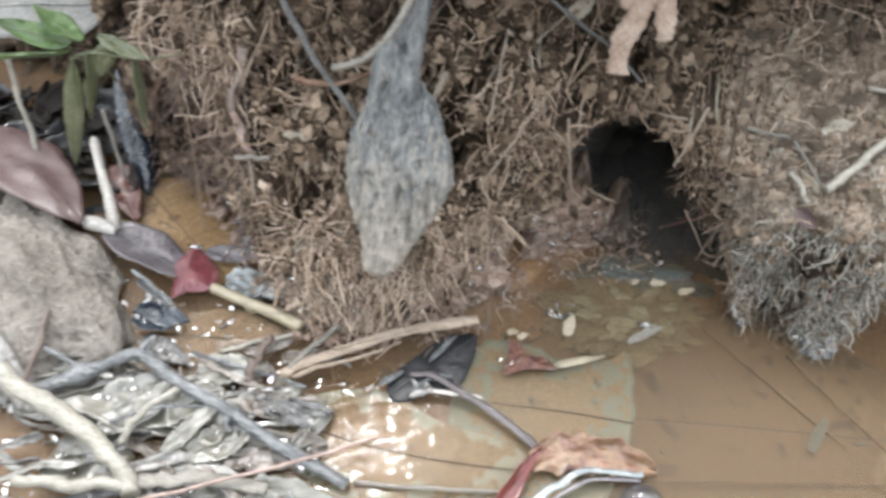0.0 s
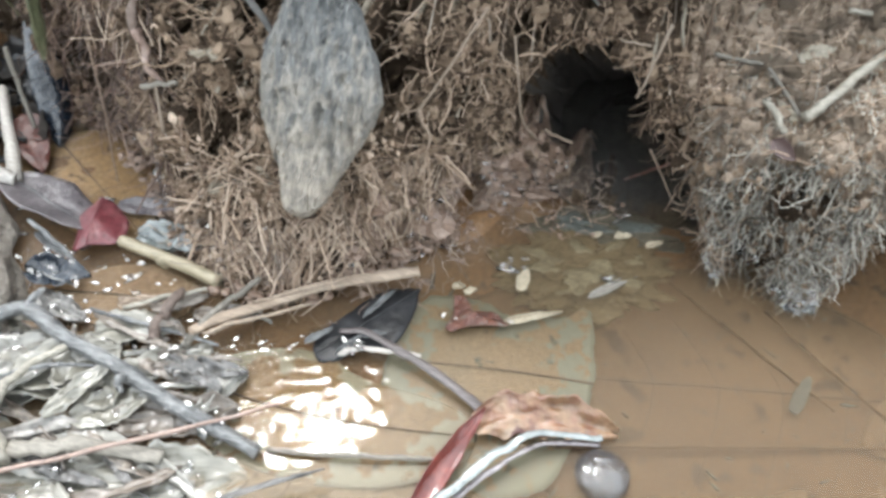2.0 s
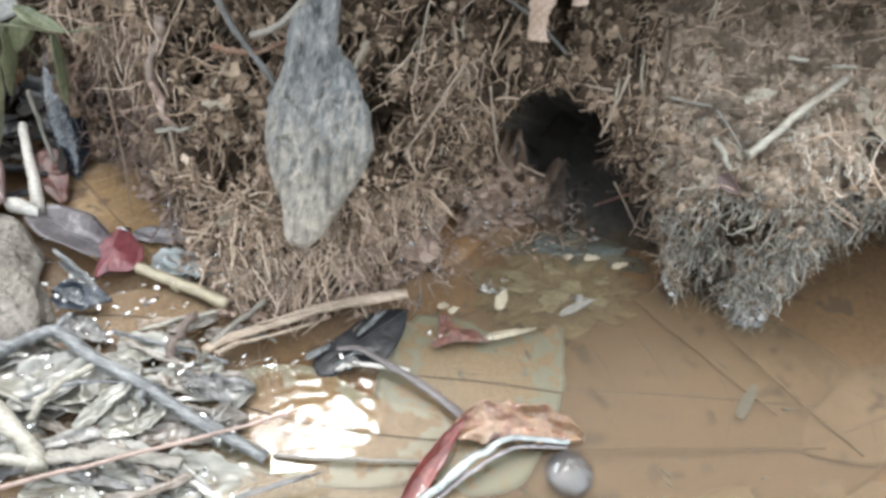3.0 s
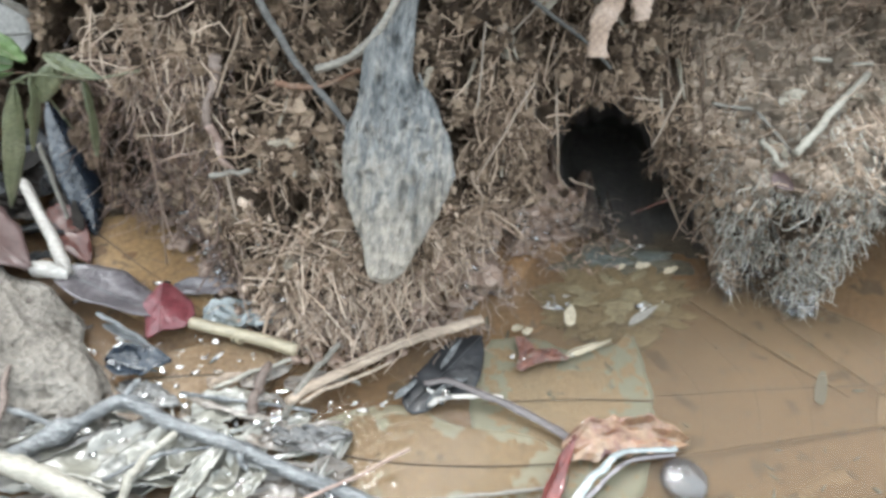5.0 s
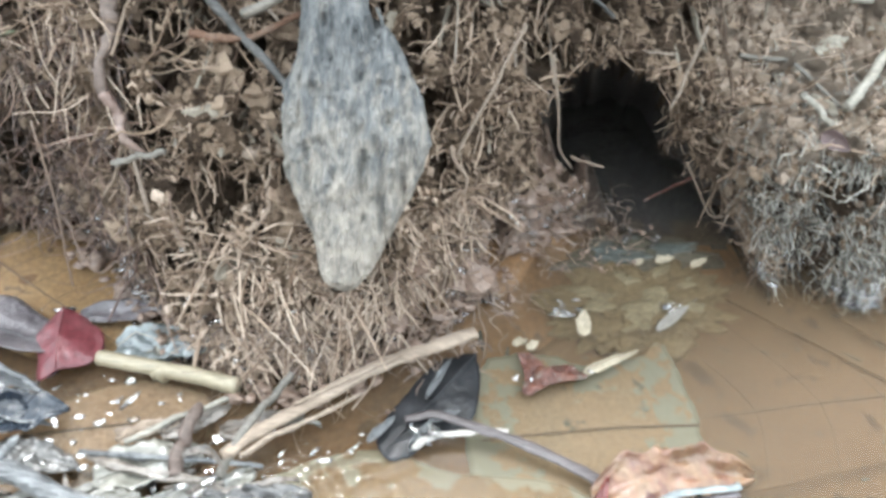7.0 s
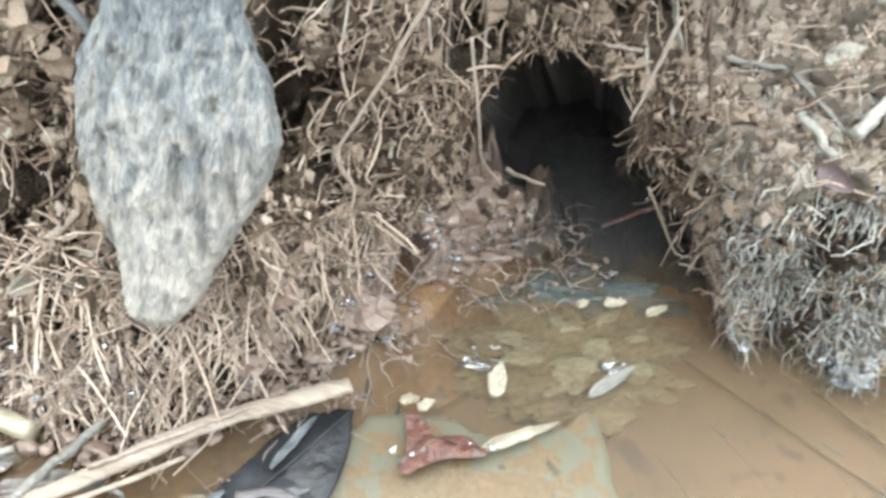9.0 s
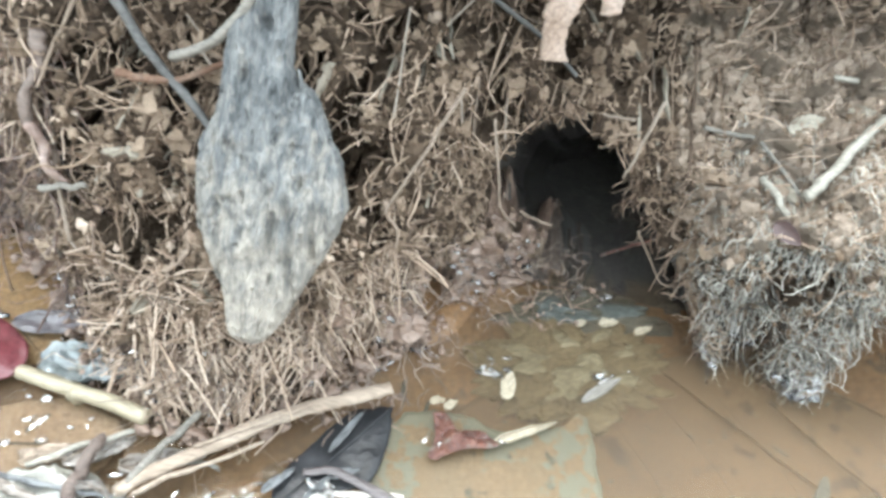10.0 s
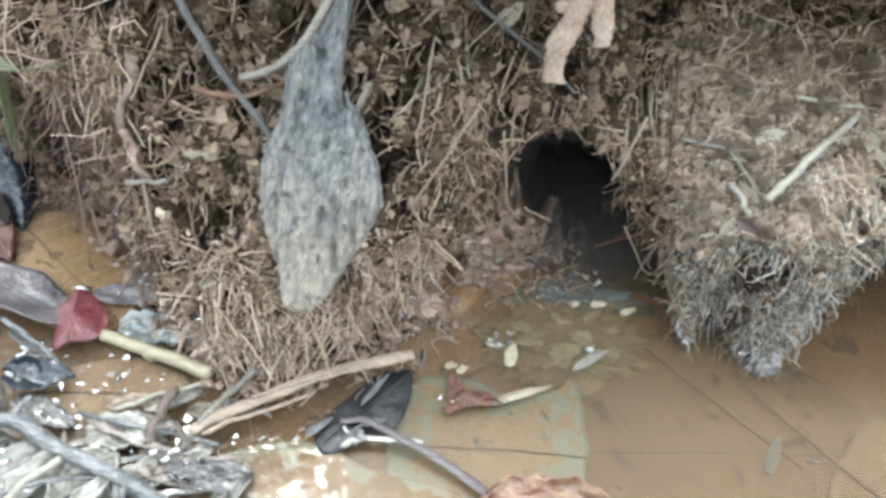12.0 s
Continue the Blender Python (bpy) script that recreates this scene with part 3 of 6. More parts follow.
# ---- the bank: a steep earth face with an undercut and a burrow ----
XS = [-3.0, -0.50, -0.30, -0.24, -0.20, -0.175, -0.145, -0.12, -0.095, -0.065, -0.045, -0.018, 0.012, 0.03, 0.05, 0.075, 0.105, 0.132, 0.140, 0.147, 0.165, 0.195, 0.24, 0.5, 3.0]
FOOT = [0.39, 0.39, 0.385, 0.366, 0.314, 0.314, 0.304, 0.278, 0.252, 0.238, 0.236, 0.250, 0.282, 0.305, 0.332, 0.35, 0.356, 0.345, 0.318, 0.299, 0.300, 0.297, 0.356, 0.44, 0.44]
LEAN = [0.5, 0.5, 0.3, 0.2, 0.0, -0.1, 0.0, 0.15, 0.3, 0.5, 0.58, 0.55, 0.38, 0.25, 0.1, -0.05, -0.1, -0.15, 0.0, 0.3, 0.36, 0.3, -0.65, -0.3, 0.5]
KNEE = [0.10, 0.10, 0.10, 0.11, 0.11, 0.11, 0.105, 0.10, 0.095, 0.09, 0.09, 0.09, 0.088, 0.086, 0.084, 0.08, 0.078, 0.07, 0.066, 0.066, 0.066, 0.07, 0.075, 0.08, 0.1]
SHELF = [1.0, 1.0, 0.8, 0.6, 0.5, 0.5, 0.6, 0.8, 0.9, 0.95, 0.95, 1.0, 1.1, 1.2, 1.4, 1.6, 1.8, 2.0, 2.2, 2.6, 2.8, 2.8, 2.6, 2.0, 1.0]
# Reach of an unseen overhang above the view, added to shade the upper bank.
SHADE_LIP = [0.8, 0.9, 1.2, 1.2, 1.2, 0.9] + [0.7] * 7 + [1.2, 1.9, 2.3, 2.0, 1.2, 0.9, 0.8, 0.9, 0.9, 0.8, 0.7, 0.6]
FINE_X = np.arange(-0.5, 0.5001, 0.002)


def station(values, x):
    soft = np.interp(FINE_X, XS, values)
    kern = np.exp(-(np.arange(-6, 7) / 3.0) ** 2)
    soft = np.convolve(np.pad(soft, 6, mode="edge"), kern / kern.sum(), "valid")
    return np.where(np.abs(x) <= 0.5, np.interp(x, FINE_X, soft), np.interp(x, XS, values))


# the burrow's mouth: its height, and where its two sides stand at that height
MOUTH_Z = [-0.05, -0.02, -0.005, 0.008, 0.020, 0.028, 0.038, 0.047, 0.056, 0.064, 0.073, 0.080]
MOUTH_LEFT = [0.108, 0.104, 0.092, 0.078, 0.065, 0.057, 0.052, 0.0475, 0.0445, 0.046, 0.054, 0.065]
MOUTH_RIGHT = [0.152, 0.151, 0.149, 0.145, 0.137, 0.131, 0.119, 0.111, 0.107, 0.103, 0.094, 0.081]


def burrow(x, z):
    """How far a place on the face lies inside the burrow's mouth: below 1 is inside."""
    side = np.minimum(x - np.interp(z, MOUTH_Z, MOUTH_LEFT), np.interp(z, MOUTH_Z, MOUTH_RIGHT) - x)
    return 1 - np.minimum(side, 0.081 - z) / 0.022 + 0.045 * vnoise(x * 55, z * 55, 3.3, 11)


def crevice(x, z):
    """Dark gaps between the lumps of soil: 1 in the gap, 0 on the lumps."""
    small = smoothstep(0.05, 0.32, vnoise(x * 150, z * 135, 4.5, 6))
    large = smoothstep(0.12, 0.4, vnoise(x * 75 + 2, z * 62, 9.5, 12) + 0.25 * vnoise(x * 220, z * 220, 2.5, 13))
    right = 0.4 * smoothstep(0.34, 0.55, vnoise(x * 190, z * 210, 4.5, 15) + 0.3 * vnoise(x * 70, z * 90, 1.5, 16))
    loose = np.maximum(smoothstep(0.135, 0.11, x), smoothstep(0.103, 0.114, z + 0.004 * vnoise(x * 80, 3.5, 0.5, 19)))
    loose = np.maximum(loose, smoothstep(0.14, 0.15, x) * np.maximum(0.5 * smoothstep(0.064, 0.054, z), smoothstep(0.188, 0.2, x) * smoothstep(0.092, 0.08, z)))
    return np.maximum(small, large) * loose + right * (1 - loose)


def clayey(x, z):
    """The light tan clay of the soil shelf."""
    return (x > 0.126) & (x < 0.6) & (z > 0.05 + 0.95 * np.clip(x - 0.19, 0, 0.04)) & (z < 0.116)


def muddy(x, z):
    """The wet mud slope between the burrow and the water."""
    return (x > -0.015) & (x < 0.09) & (z < 0.029 + 0.25 * np.minimum(x - 0.02, 0.03) + 0.009 * vnoise(x * 70, z * 70, 1, 43))


def face_y(x, z, fine=True):
    x, z = np.broadcast_arrays(np.asarray(x, float), np.asarray(z, float))
    foot, lean, knee, shelf, lip = (station(s, x) for s in (FOOT, LEAN, KNEE, SHELF, SHADE_LIP))
    top = knee + 0.036
    y = foot + lean * np.minimum(z, knee) + shelf * np.clip(z - knee, 0, 0.036) + 0.3 * np.clip(z - top, 0, 0.025) - lip * np.clip(z - top - 0.025, 0, 0.04) + 9 * np.clip(z - top - 0.075, 0, 1)
    lump = 0.008 * vnoise(x * 42, z * 42, 0.5, 1) + 0.004 * vnoise(x * 95, z * 95, 1.5, 2)
    shelf_part = smoothstep(0.118, 0.14, x) * smoothstep(0.6, 0.3, x)
    if fine:
        calm = 1 - 0.5 * shelf_part * smoothstep(0.055, 0.07, z) * smoothstep(0.114, 0.104, z)
        lump = lump + calm * (0.003 - 0.0085 * np.abs(vnoise(x * 125 + 3, z * 125, 7.5, 8)) - 0.004 * np.abs(vnoise(x * 280, z * 280 + 5, 8.5, 9)) + 0.0018 * vnoise(x * 200, z * 200, 2.5, 3) + 0.0020 * vnoise(x * 430, z * 430, 3.5, 4) + 0.036 * crevice(x, z))
    lump = lump + shelf_part * (0.0045 * vnoise(x * 75, z * 110, 5.5, 17) * smoothstep(0.05, 0.07, z) + 0.0055 * vnoise(x * 105, z * 24, 2.5, 18) * smoothstep(0.075, 0.05, z))
    r = burrow(x, z)
    y = y + lump * smoothstep(1.2, 0.6, np.abs(x)) * (0.08 + 0.92 * smoothstep(0.9, 1.04, r))
    y = y + 0.02 * smoothstep(0.206, 0.222, x + 0.006 * vnoise(z * 90, 1.5, 0.5, 20)) * smoothstep(0.5, 0.35, x) * smoothstep(0.078, 0.062, z)
    return y + 0.16 * smoothstep(1.05, 0.84, r) + 0.008 * smoothstep(1.3, 1.0, r)


xs = np.concatenate([np.linspace(-10, -0.4, 24)[:-1], np.arange(-0.4, 0.42, 0.0012), np.linspace(0.42, 10, 24)])
zs = np.concatenate([np.arange(-0.04, 0.2, 0.0012), np.linspace(0.2, 0.34, 30), np.linspace(0.36, 1.3, 12)])
gx, gz = np.meshgrid(xs, zs, indexing="ij")
gy = face_y(gx, gz)
depth = 0.16 * smoothstep(1.05, 0.84, burrow(gx, gz))
bank = mesh_ob("bank", np.stack([gx + 0.25 * depth, gy, gz - 0.75 * depth], -1).reshape(-1, 3), grid_faces(len(xs), len(zs), 0, True), SOIL)
bank.data.materials.append(SHELFCLAY)
fx, fz = (gx[:-1, :-1] + 0.0006).ravel(), (gz[:-1, :-1] + 0.0006).ravel()
edge = 0.01 * vnoise(fx * 60, fz * 60, 1, 41) + 0.004 * vnoise(fx * 200, fz * 200, 1, 42)
tan_part = clayey(fx + edge, fz + edge)
bank.data.materials.append(SHADEMUD)
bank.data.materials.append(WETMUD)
# The mouth's inner faces get the darkened mud as painted shade.
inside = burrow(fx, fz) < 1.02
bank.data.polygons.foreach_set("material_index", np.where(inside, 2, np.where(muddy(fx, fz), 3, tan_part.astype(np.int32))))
tagged(bank, "crumbly brown earth bank with a water-filled burrow", "stream bank", kind="structure")

# ---- the stream bed and the water ----
bx = np.concatenate([np.linspace(-10, -0.4, 22)[:-1], np.arange(-0.4, 0.42, 0.004), np.linspace(0.42, 10, 22)])
by = np.concatenate([np.linspace(-10, -0.1, 50)[:-1], np.arange(-0.1, 0.52, 0.004), np.linspace(0.53, 0.7, 3)])
gx, gy = np.meshgrid(bx, by, indexing="ij")
gz = -0.0095 + 0.003 * vnoise(gx * 25, gy * 25, 0, 21) + 0.0012 * vnoise(gx * 80, gy * 80, 0, 22) + 0.004 * smoothstep(-0.02, -0.2, gx)
gz = gz + 0.0108 * smoothstep(0.034, 0.0, station(FOOT, gx) - gy + 0.009 * vnoise(gx * 55, gy * 55, 0, 24)) * smoothstep(0.09, 0.06, gx) * smoothstep(-0.03, 0.01, gx) - 0.05 * smoothstep(0.338, 0.375, gy) * smoothstep(0.06, 0.075, gx) * smoothstep(0.15, 0.135, gx) + 0.005 * smoothstep(0.05, 0.0, np.hypot((gx - 0.045) * 1.2, gy - 0.30)) + 0.12 * smoothstep(-1.0, -2.2, gy)
bed = tagged(mesh_ob("ground", np.stack([gx, gy, gz], -1).reshape(-1, 3), grid_faces(len(bx), len(by)), BED), "ochre silt bed of a shallow stream", "ground", kind="structure")
# The bed behind the mouth has the burrow's shade in its colour too.
bed.data.materials.append(SHADEMUD)
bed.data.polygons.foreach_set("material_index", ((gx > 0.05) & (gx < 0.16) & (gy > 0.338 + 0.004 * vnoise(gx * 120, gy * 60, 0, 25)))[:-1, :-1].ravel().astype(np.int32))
wx = np.concatenate([np.linspace(-10, -0.45, 20), np.arange(-0.44, -0.165, 0.01), np.arange(-0.165, -0.15, 0.002), np.arange(-0.15, 0.07, 0.0005), np.arange(0.07, 0.1, 0.002), np.arange(0.1, 0.12, 0.002), np.arange(0.12, 0.45, 0.01), np.linspace(0.46, 10, 20)])
wy = np.concatenate([np.linspace(-2.6, -0.05, 20), np.arange(-0.04, 0.11, 0.01), np.arange(0.11, 0.125, 0.002), np.arange(0.125, 0.245, 0.0005), np.arange(0.245, 0.255, 0.002), np.arange(0.255, 0.6, 0.01)])
gx, gy = np.meshgrid(wx, wy, indexing="ij")
ripple = np.exp(-((gx + 0.040) / 0.037) ** 2 - ((gy - 0.187) / 0.021) ** 2) * np.where((gx > -0.149) & (gx < 0.069) & (gy > 0.127) & (gy < 0.244), 1, 0)
warp = 0.004 * vnoise(gx * 60, gy * 60, 0, 53) + 0.0015 * vnoise(gx * 160, gy * 160, 0, 54)
ring = np.hypot(gx + 0.046, (gy - 0.187) * 1.15) + 0.5 * warp
bend = vnoise(gx * 45, gy * 45, 0.5, 57) + 0.5 * vnoise(gx * 110, gy * 110, 0.5, 58)
gz = ripple * (0.0002 * np.sin(1500 * (gx + 0.28 * gy) + 6 * bend) * (0.55 + 0.45 * np.sin(620 * (gy - 0.3 * gx) - 6 * bend)) + 0.00011 * np.sin(1100 * (0.55 * gx - gy) + 5 * bend + 1.3) + 0.00009 * vnoise(gx * 420 + 90 * gy, gy * 300, 0.5, 55) + 0.00019 * np.sin(1550 * ring) * np.exp(-(ring / 0.026) ** 2))
water = tagged(mesh_ob("water", np.stack([gx, gy, gz], -1).reshape(-1, 3), grid_faces(len(wx), len(wy)), WATER), "shallow clear brownish stream water", "water", kind="structure")
water.data.materials.append(STILLWATER)
water.data.materials.append(SHADEWATER)
# Water behind the mouth takes the copy with shade in its colour.
in_burrow = (gx > 0.055) & (gx < 0.16) & (gy > 0.335 + 0.003 * vnoise(gx * 200, gy * 50, 0, 56))
water.data.polygons.foreach_set("material_index", np.where(in_burrow, 2, ripple < 0.04)[:-1, :-1].ravel().astype(np.int32))

# ---- unseen dark wall behind the camera, added to block low sky light ----
ga, gh = np.meshgrid(np.linspace(-2.75, -0.39, 90), np.linspace(0, 1, 40), indexing="ij")
gr = 1.9 + 0.25 * gh + 0.12 * vnoise(ga * 5, gh * 5, 0, 71) + 0.06 * vnoise(ga * 16, gh * 14, 0, 72)
tagged(mesh_ob("backdrop", np.stack([gr * np.cos(ga), 0.5 + gr * np.sin(ga), -0.02 + 0.62 * gh + 0.1 * vnoise(ga * 6, 3.3, 0, 73) * gh], -1).reshape(-1, 3), grid_faces(90, 40, 0, True), SHADEWALL), "unseen dark wall behind the camera that blocks low light", "undergrowth", kind="structure")

# ---- the grey piece of driftwood that hangs on the bank ----
def driftwood():
    nu, nv = 270, 150
    u = np.linspace(0, 1, nu)
    length = 0.145
    at = [0, 0.0015, 0.004, 0.008, 0.0186, 0.0274, 0.0383, 0.0517, 0.0655, 0.0762, 0.084, 0.0875, 0.0905, 0.094, 0.101, 0.109, 0.117, 0.13, 0.145]
    left = [0.0005, 0.0055, 0.0075, 0.0088, 0.0107, 0.0150, 0.0197, 0.0224, 0.0214, 0.0174, 0.0166, 0.0165, 0.0164, 0.0163, 0.0161, 0.0128, 0.0075, 0.0040, 0.0015]
    right = [-0.0005, -0.0040, -0.0060, -0.0092, -0.0142, -0.0190, -0.0238, -0.0266, -0.0243, -0.0183, -0.0146, -0.0118, -0.0062, -0.0047, -0.0048, -0.0045, -0.0043, -0.0056, -0.0066]
    left, right = np.interp(u * length, at, left), np.interp(u * length, at, right)
    half, side = (left - right) / 2, (left + right) / 2
    thick = 0.30 * half + 0.0028 * smoothstep(0, 0.03, u) + 0.0006
    a = np.linspace(0, 2 * np.pi, nv, endpoint=False)
    uu, aa = np.meshgrid(u, a, indexing="ij")
    rag = 1 + 0.035 * vnoise(uu * 16, np.cos(aa) * 2.6 + 4, np.sin(aa) * 1.6, 31) + 0.03 * vnoise(uu * 48, np.cos(aa) * 5, np.sin(aa) * 5, 32)
    y = half[:, None] * np.cos(aa) * rag + side[:, None]
    z = thick[:, None] * np.sign(np.sin(aa)) * np.abs(np.sin(aa)) ** 0.7
    fade = smoothstep(0.0, 0.05, uu)
    slant = uu * length + 0.35 * y
    ridges = 0.0006 * (1 - 2 * np.abs(vnoise(slant * 38, y * 380, 0.5, 33))) + 0.0007 * vnoise(slant * 80, y * 560, 2.5, 36)
    flakes = 0.0007 * smoothstep(-0.05, 0.12, vnoise(slant * 70, y * 260, 7.5, 37)) + 0.0006 * vnoise(slant * 130 + y * 160, y * 640 - slant * 60, 0.5, 34) + 0.0006 * vnoise(slant * 290 - y * 330, y * 800 + slant * 170, 1.5, 39)
    pits = -0.0016 * smoothstep(0.48, 0.66, vnoise(slant * 70, y * 330, 5.5, 35)) - 0.0013 * smoothstep(0.42, 0.6, vnoise(slant * 170, y * 520, 5.5, 38))
    for pu, py_, deep in ((0.0885, 0.0085, 0.004), (0.0880, -0.0075, 0.005), (0.066, 0.0085, 0.0035), (0.071, -0.004, 0.003), (0.047, 0.0125, 0.0025), (0.104, 0.002, 0.003), (0.058, -0.013, 0.0025)):
        pits = pits - deep * np.exp(-((uu * length - pu) / 0.0022) ** 2 - ((y - py_) / 0.0014) ** 2)
    z = z + fade * (ridges + flakes + pits) * np.sign(np.sin(aa) + 0.01)
    v = np.stack([uu * length, y, z], -1).reshape(-1, 3)
    i, j = np.meshgrid(np.arange(nu - 1), np.arange(nv), indexing="ij")
    j2 = (j + 1) % nv
    f = np.stack([i * nv + j, i * nv + j2, (i + 1) * nv + j2, (i + 1) * nv + j], -1).reshape(-1, 4)
    ob = tagged(new("driftwood"), "grey weathered pointed driftwood piece lying on the bank", "driftwood")
    mesh_ob("body", v, f.tolist() + [list(range(nv))[::-1], [(nu - 1) * nv + k for k in range(nv)]], DRIFT, ob)
    ob.matrix_world = between((-0.0285, 0.2405, 0.0450), (-0.0285, 0.3180, 0.1660))
    for k, (a, c, s, w) in enumerate(((0.05, 0.1, 0.011, 0.0008), (0.02, 0.07, -0.008, 0.0007), (0.085, 0.135, 0.004, 0.0009), (0.03, 0.06, 0.003, 0.0007), (0.0845, 0.093, -0.0085, 0.0009))):
        sv, sf = twig_mesh([(a, s, 0.006), ((a + c) / 2, s * 1.25, 0.0085 - 0.2 * abs(s)), (c, s * 0.9, 0.004)], w, w * 0.5, seed=50 + k, rough=0.3, flat=0.6)
        mesh_ob("splinter", sv, sf, DRIFT, ob)
    return ob


driftwood()

# ---- rocks and slabs ----
v, f = lump_mesh((0.066, 0.029, 0.021), 5, 5, 0.36, 1.8)
rock = tagged(mesh_ob("rock", v, f, ROCK), "pale rough rock at the water's edge", "rock")
rock.matrix_world = pose(-0.207, 0.210, 0.005, 4, 8, -36)
v, f = lump_mesh((0.038, 0.012, 0.005), 12, 5, 0.45, 2.6)
ob = tagged(mesh_ob("stone_slab", v, f, SLATE), "dark wet slab across the burrow mouth", "stone")
ob.matrix_world = pose(0.099, 0.322, -0.0046, 0, 0, 9)
v, f = lump_mesh((0.04, 0.024, 0.006), 14, 6, 0.4, 5.0)
ob = tagged(mesh_ob("moss_clump", v, f, MOSS), "silt-covered yellowish moss clump under water", "moss")
ob.matrix_world = pose(0.092, 0.290, -0.0058, 0, 0, 20)

# ---- sunk leaves on the bed ----
leaf("sunk_leaf", (0.258, 0.262, -0.0068), (0.02, 0.214, -0.0062), 0.13, TAN, "large tan sunk leaf silted over on the bed", rib=VEIN, veins=7, nu=40, nv=21, wave=0.0012, ragged=0.04, tip=2.0, base=0.9, rib_r=0.0006, seed=3)
leaf("sunk_leaf", (0.31, 0.19, -0.0085), (0.13, 0.155, -0.0064), 0.085, PALETAN, "pale tan sunk leaf half buried in silt", rib=VEIN, veins=7, wave=0.0012, tip=1.7, seed=4)
leaf("sunk_leaf", (0.30, 0.285, -0.0045), (0.215, 0.228, -0.0052), 0.05, PALETAN, "dull tan sunk leaf near the hanging roots", rib=VEIN, veins=6, wave=0.001, tip=1.6, seed=6)
flat_leaf("sunk_leaf", [(0.0145, 0.2385), (0.0235, 0.2510), (0.0333, 0.2555), (0.050, 0.256), (0.0639, 0.2520), (0.0876, 0.2583), (0.0965, 0.2665), (0.1016, 0.2552), (0.1036, 0.2382), (0.1042, 0.2169), (0.0989, 0.1925), (0.0904, 0.1759), (0.070, 0.166), (0.045, 0.172), (0.030, 0.185), (0.018, 0.201), (0.0145, 0.2211)],
          -0.0026, BEIGE, "greenish beige sunk leaf with brown specks", VEIN, [(0.104, 0.2261), (0.0687, 0.2226), (0.0345, 0.2170), (0.022, 0.2145)], ragged=0.03, seed=7)
flat_leaf("sunk_leaf", [(-0.0585, 0.176), (-0.0565, 0.188), (-0.044, 0.199), (-0.025, 0.2072), (-0.0075, 0.2078), (0.005, 0.2025), (0.020, 0.2005), (0.040, 0.2), (0.056, 0.196), (0.062, 0.186), (0.055, 0.171), (0.030, 0.158), (0.0, 0.152), (-0.030, 0.155), (-0.050, 0.163)],
          -0.0016, RIMOCHRE, "ochre wet leaf with a pale rim just under the surface", VEIN, [(-0.056, 0.181), (-0.02, 0.1785), (0.02, 0.181), (0.06, 0.187)], dome=0.0012, ragged=0.012, seed=8)
leaf("sunk_leaf", (-0.03, 0.135, -0.002), (0.09, 0.15, -0.002), 0.06, OCHRE, "ochre leaf with dark blotches under shallow water", rib=VEIN, veins=6, wave=0.0014, tip=1.9, seed=9)
leaf("sunk_leaf", (-0.207, 0.303, -0.003), (-0.122, 0.250, -0.003), 0.064, ORANGELEAF, "tan sunk leaf beside the root curtain", rib=VEIN, veins=5, wave=0.001, tip=1.8, seed=10)
flat_leaf("sunk_leaf", [(-0.1455, 0.2055), (-0.1332, 0.2230), (-0.1100, 0.2340), (-0.0900, 0.2316), (-0.0790, 0.2255), (-0.0800, 0.2100), (-0.0950, 0.2000), (-0.1150, 0.1960), (-0.1340, 0.1960)],
          -0.0035, SILTLEAF, "smooth tan sunk leaf between the rock and the litter", VEIN, [(-0.143, 0.207), (-0.112, 0.2135), (-0.081, 0.2185)], ragged=0.03, seed=11)

# ---- the red leaves ----
def curled_leaf():
    root = tagged(new("curled_leaf"), "red and orange leaf curled up, wet, on the water", "leaf")
    v, f, _ = leaf_sheet(0.058, 0.019, bend=-0.06, wave=0.0022, curl=70, arc=0.005, tip=2.2, ragged=0.3, seed=15, nu=44, nv=19)
    a = mesh_ob("blade", v, f, REDCURL, root)
    a.matrix_basis = between((0.0590, 0.1905, 0.006), (0.1135, 0.2010, 0.005), 22)
    v, f, _ = leaf_sheet(0.05, 0.0125, bend=0.05, wave=0.001, curl=120, tip=1.4, ragged=0.08, seed=16)
    b = mesh_ob("folded_lobe", v, f, REDDARK, root, "dark red folded half")
    b.matrix_basis = between((0.044, 0.150, 0.002), (0.0615, 0.197, 0.008), 40)
    v, f = twig_mesh([(0.0505, 0.153, 0.002), (0.0600, 0.1665, 0.005), (0.0715, 0.1815, 0.007), (0.0862, 0.1925, 0.007), (0.1095, 0.1985, 0.004)], 0.0021, 0.0012, seed=17, flat=0.35, n=40, sides=14, rough=0.25)
    mesh_ob("rim", v, f, GLASSYLEAF, root, "blue-grey wet rim")
    v, f = twig_mesh([(0.0545, 0.152, 0.001), (0.0640, 0.1650, 0.003), (0.0750, 0.1785, 0.005), (0.0880, 0.1895, 0.005), (0.1090, 0.1963, 0.002)], 0.0013, 0.0008, seed=19, flat=0.35, n=40, sides=12, rough=0.25)
    mesh_ob("rim", v, f, GREYLEAF, root, "grey wet rim")
    return root


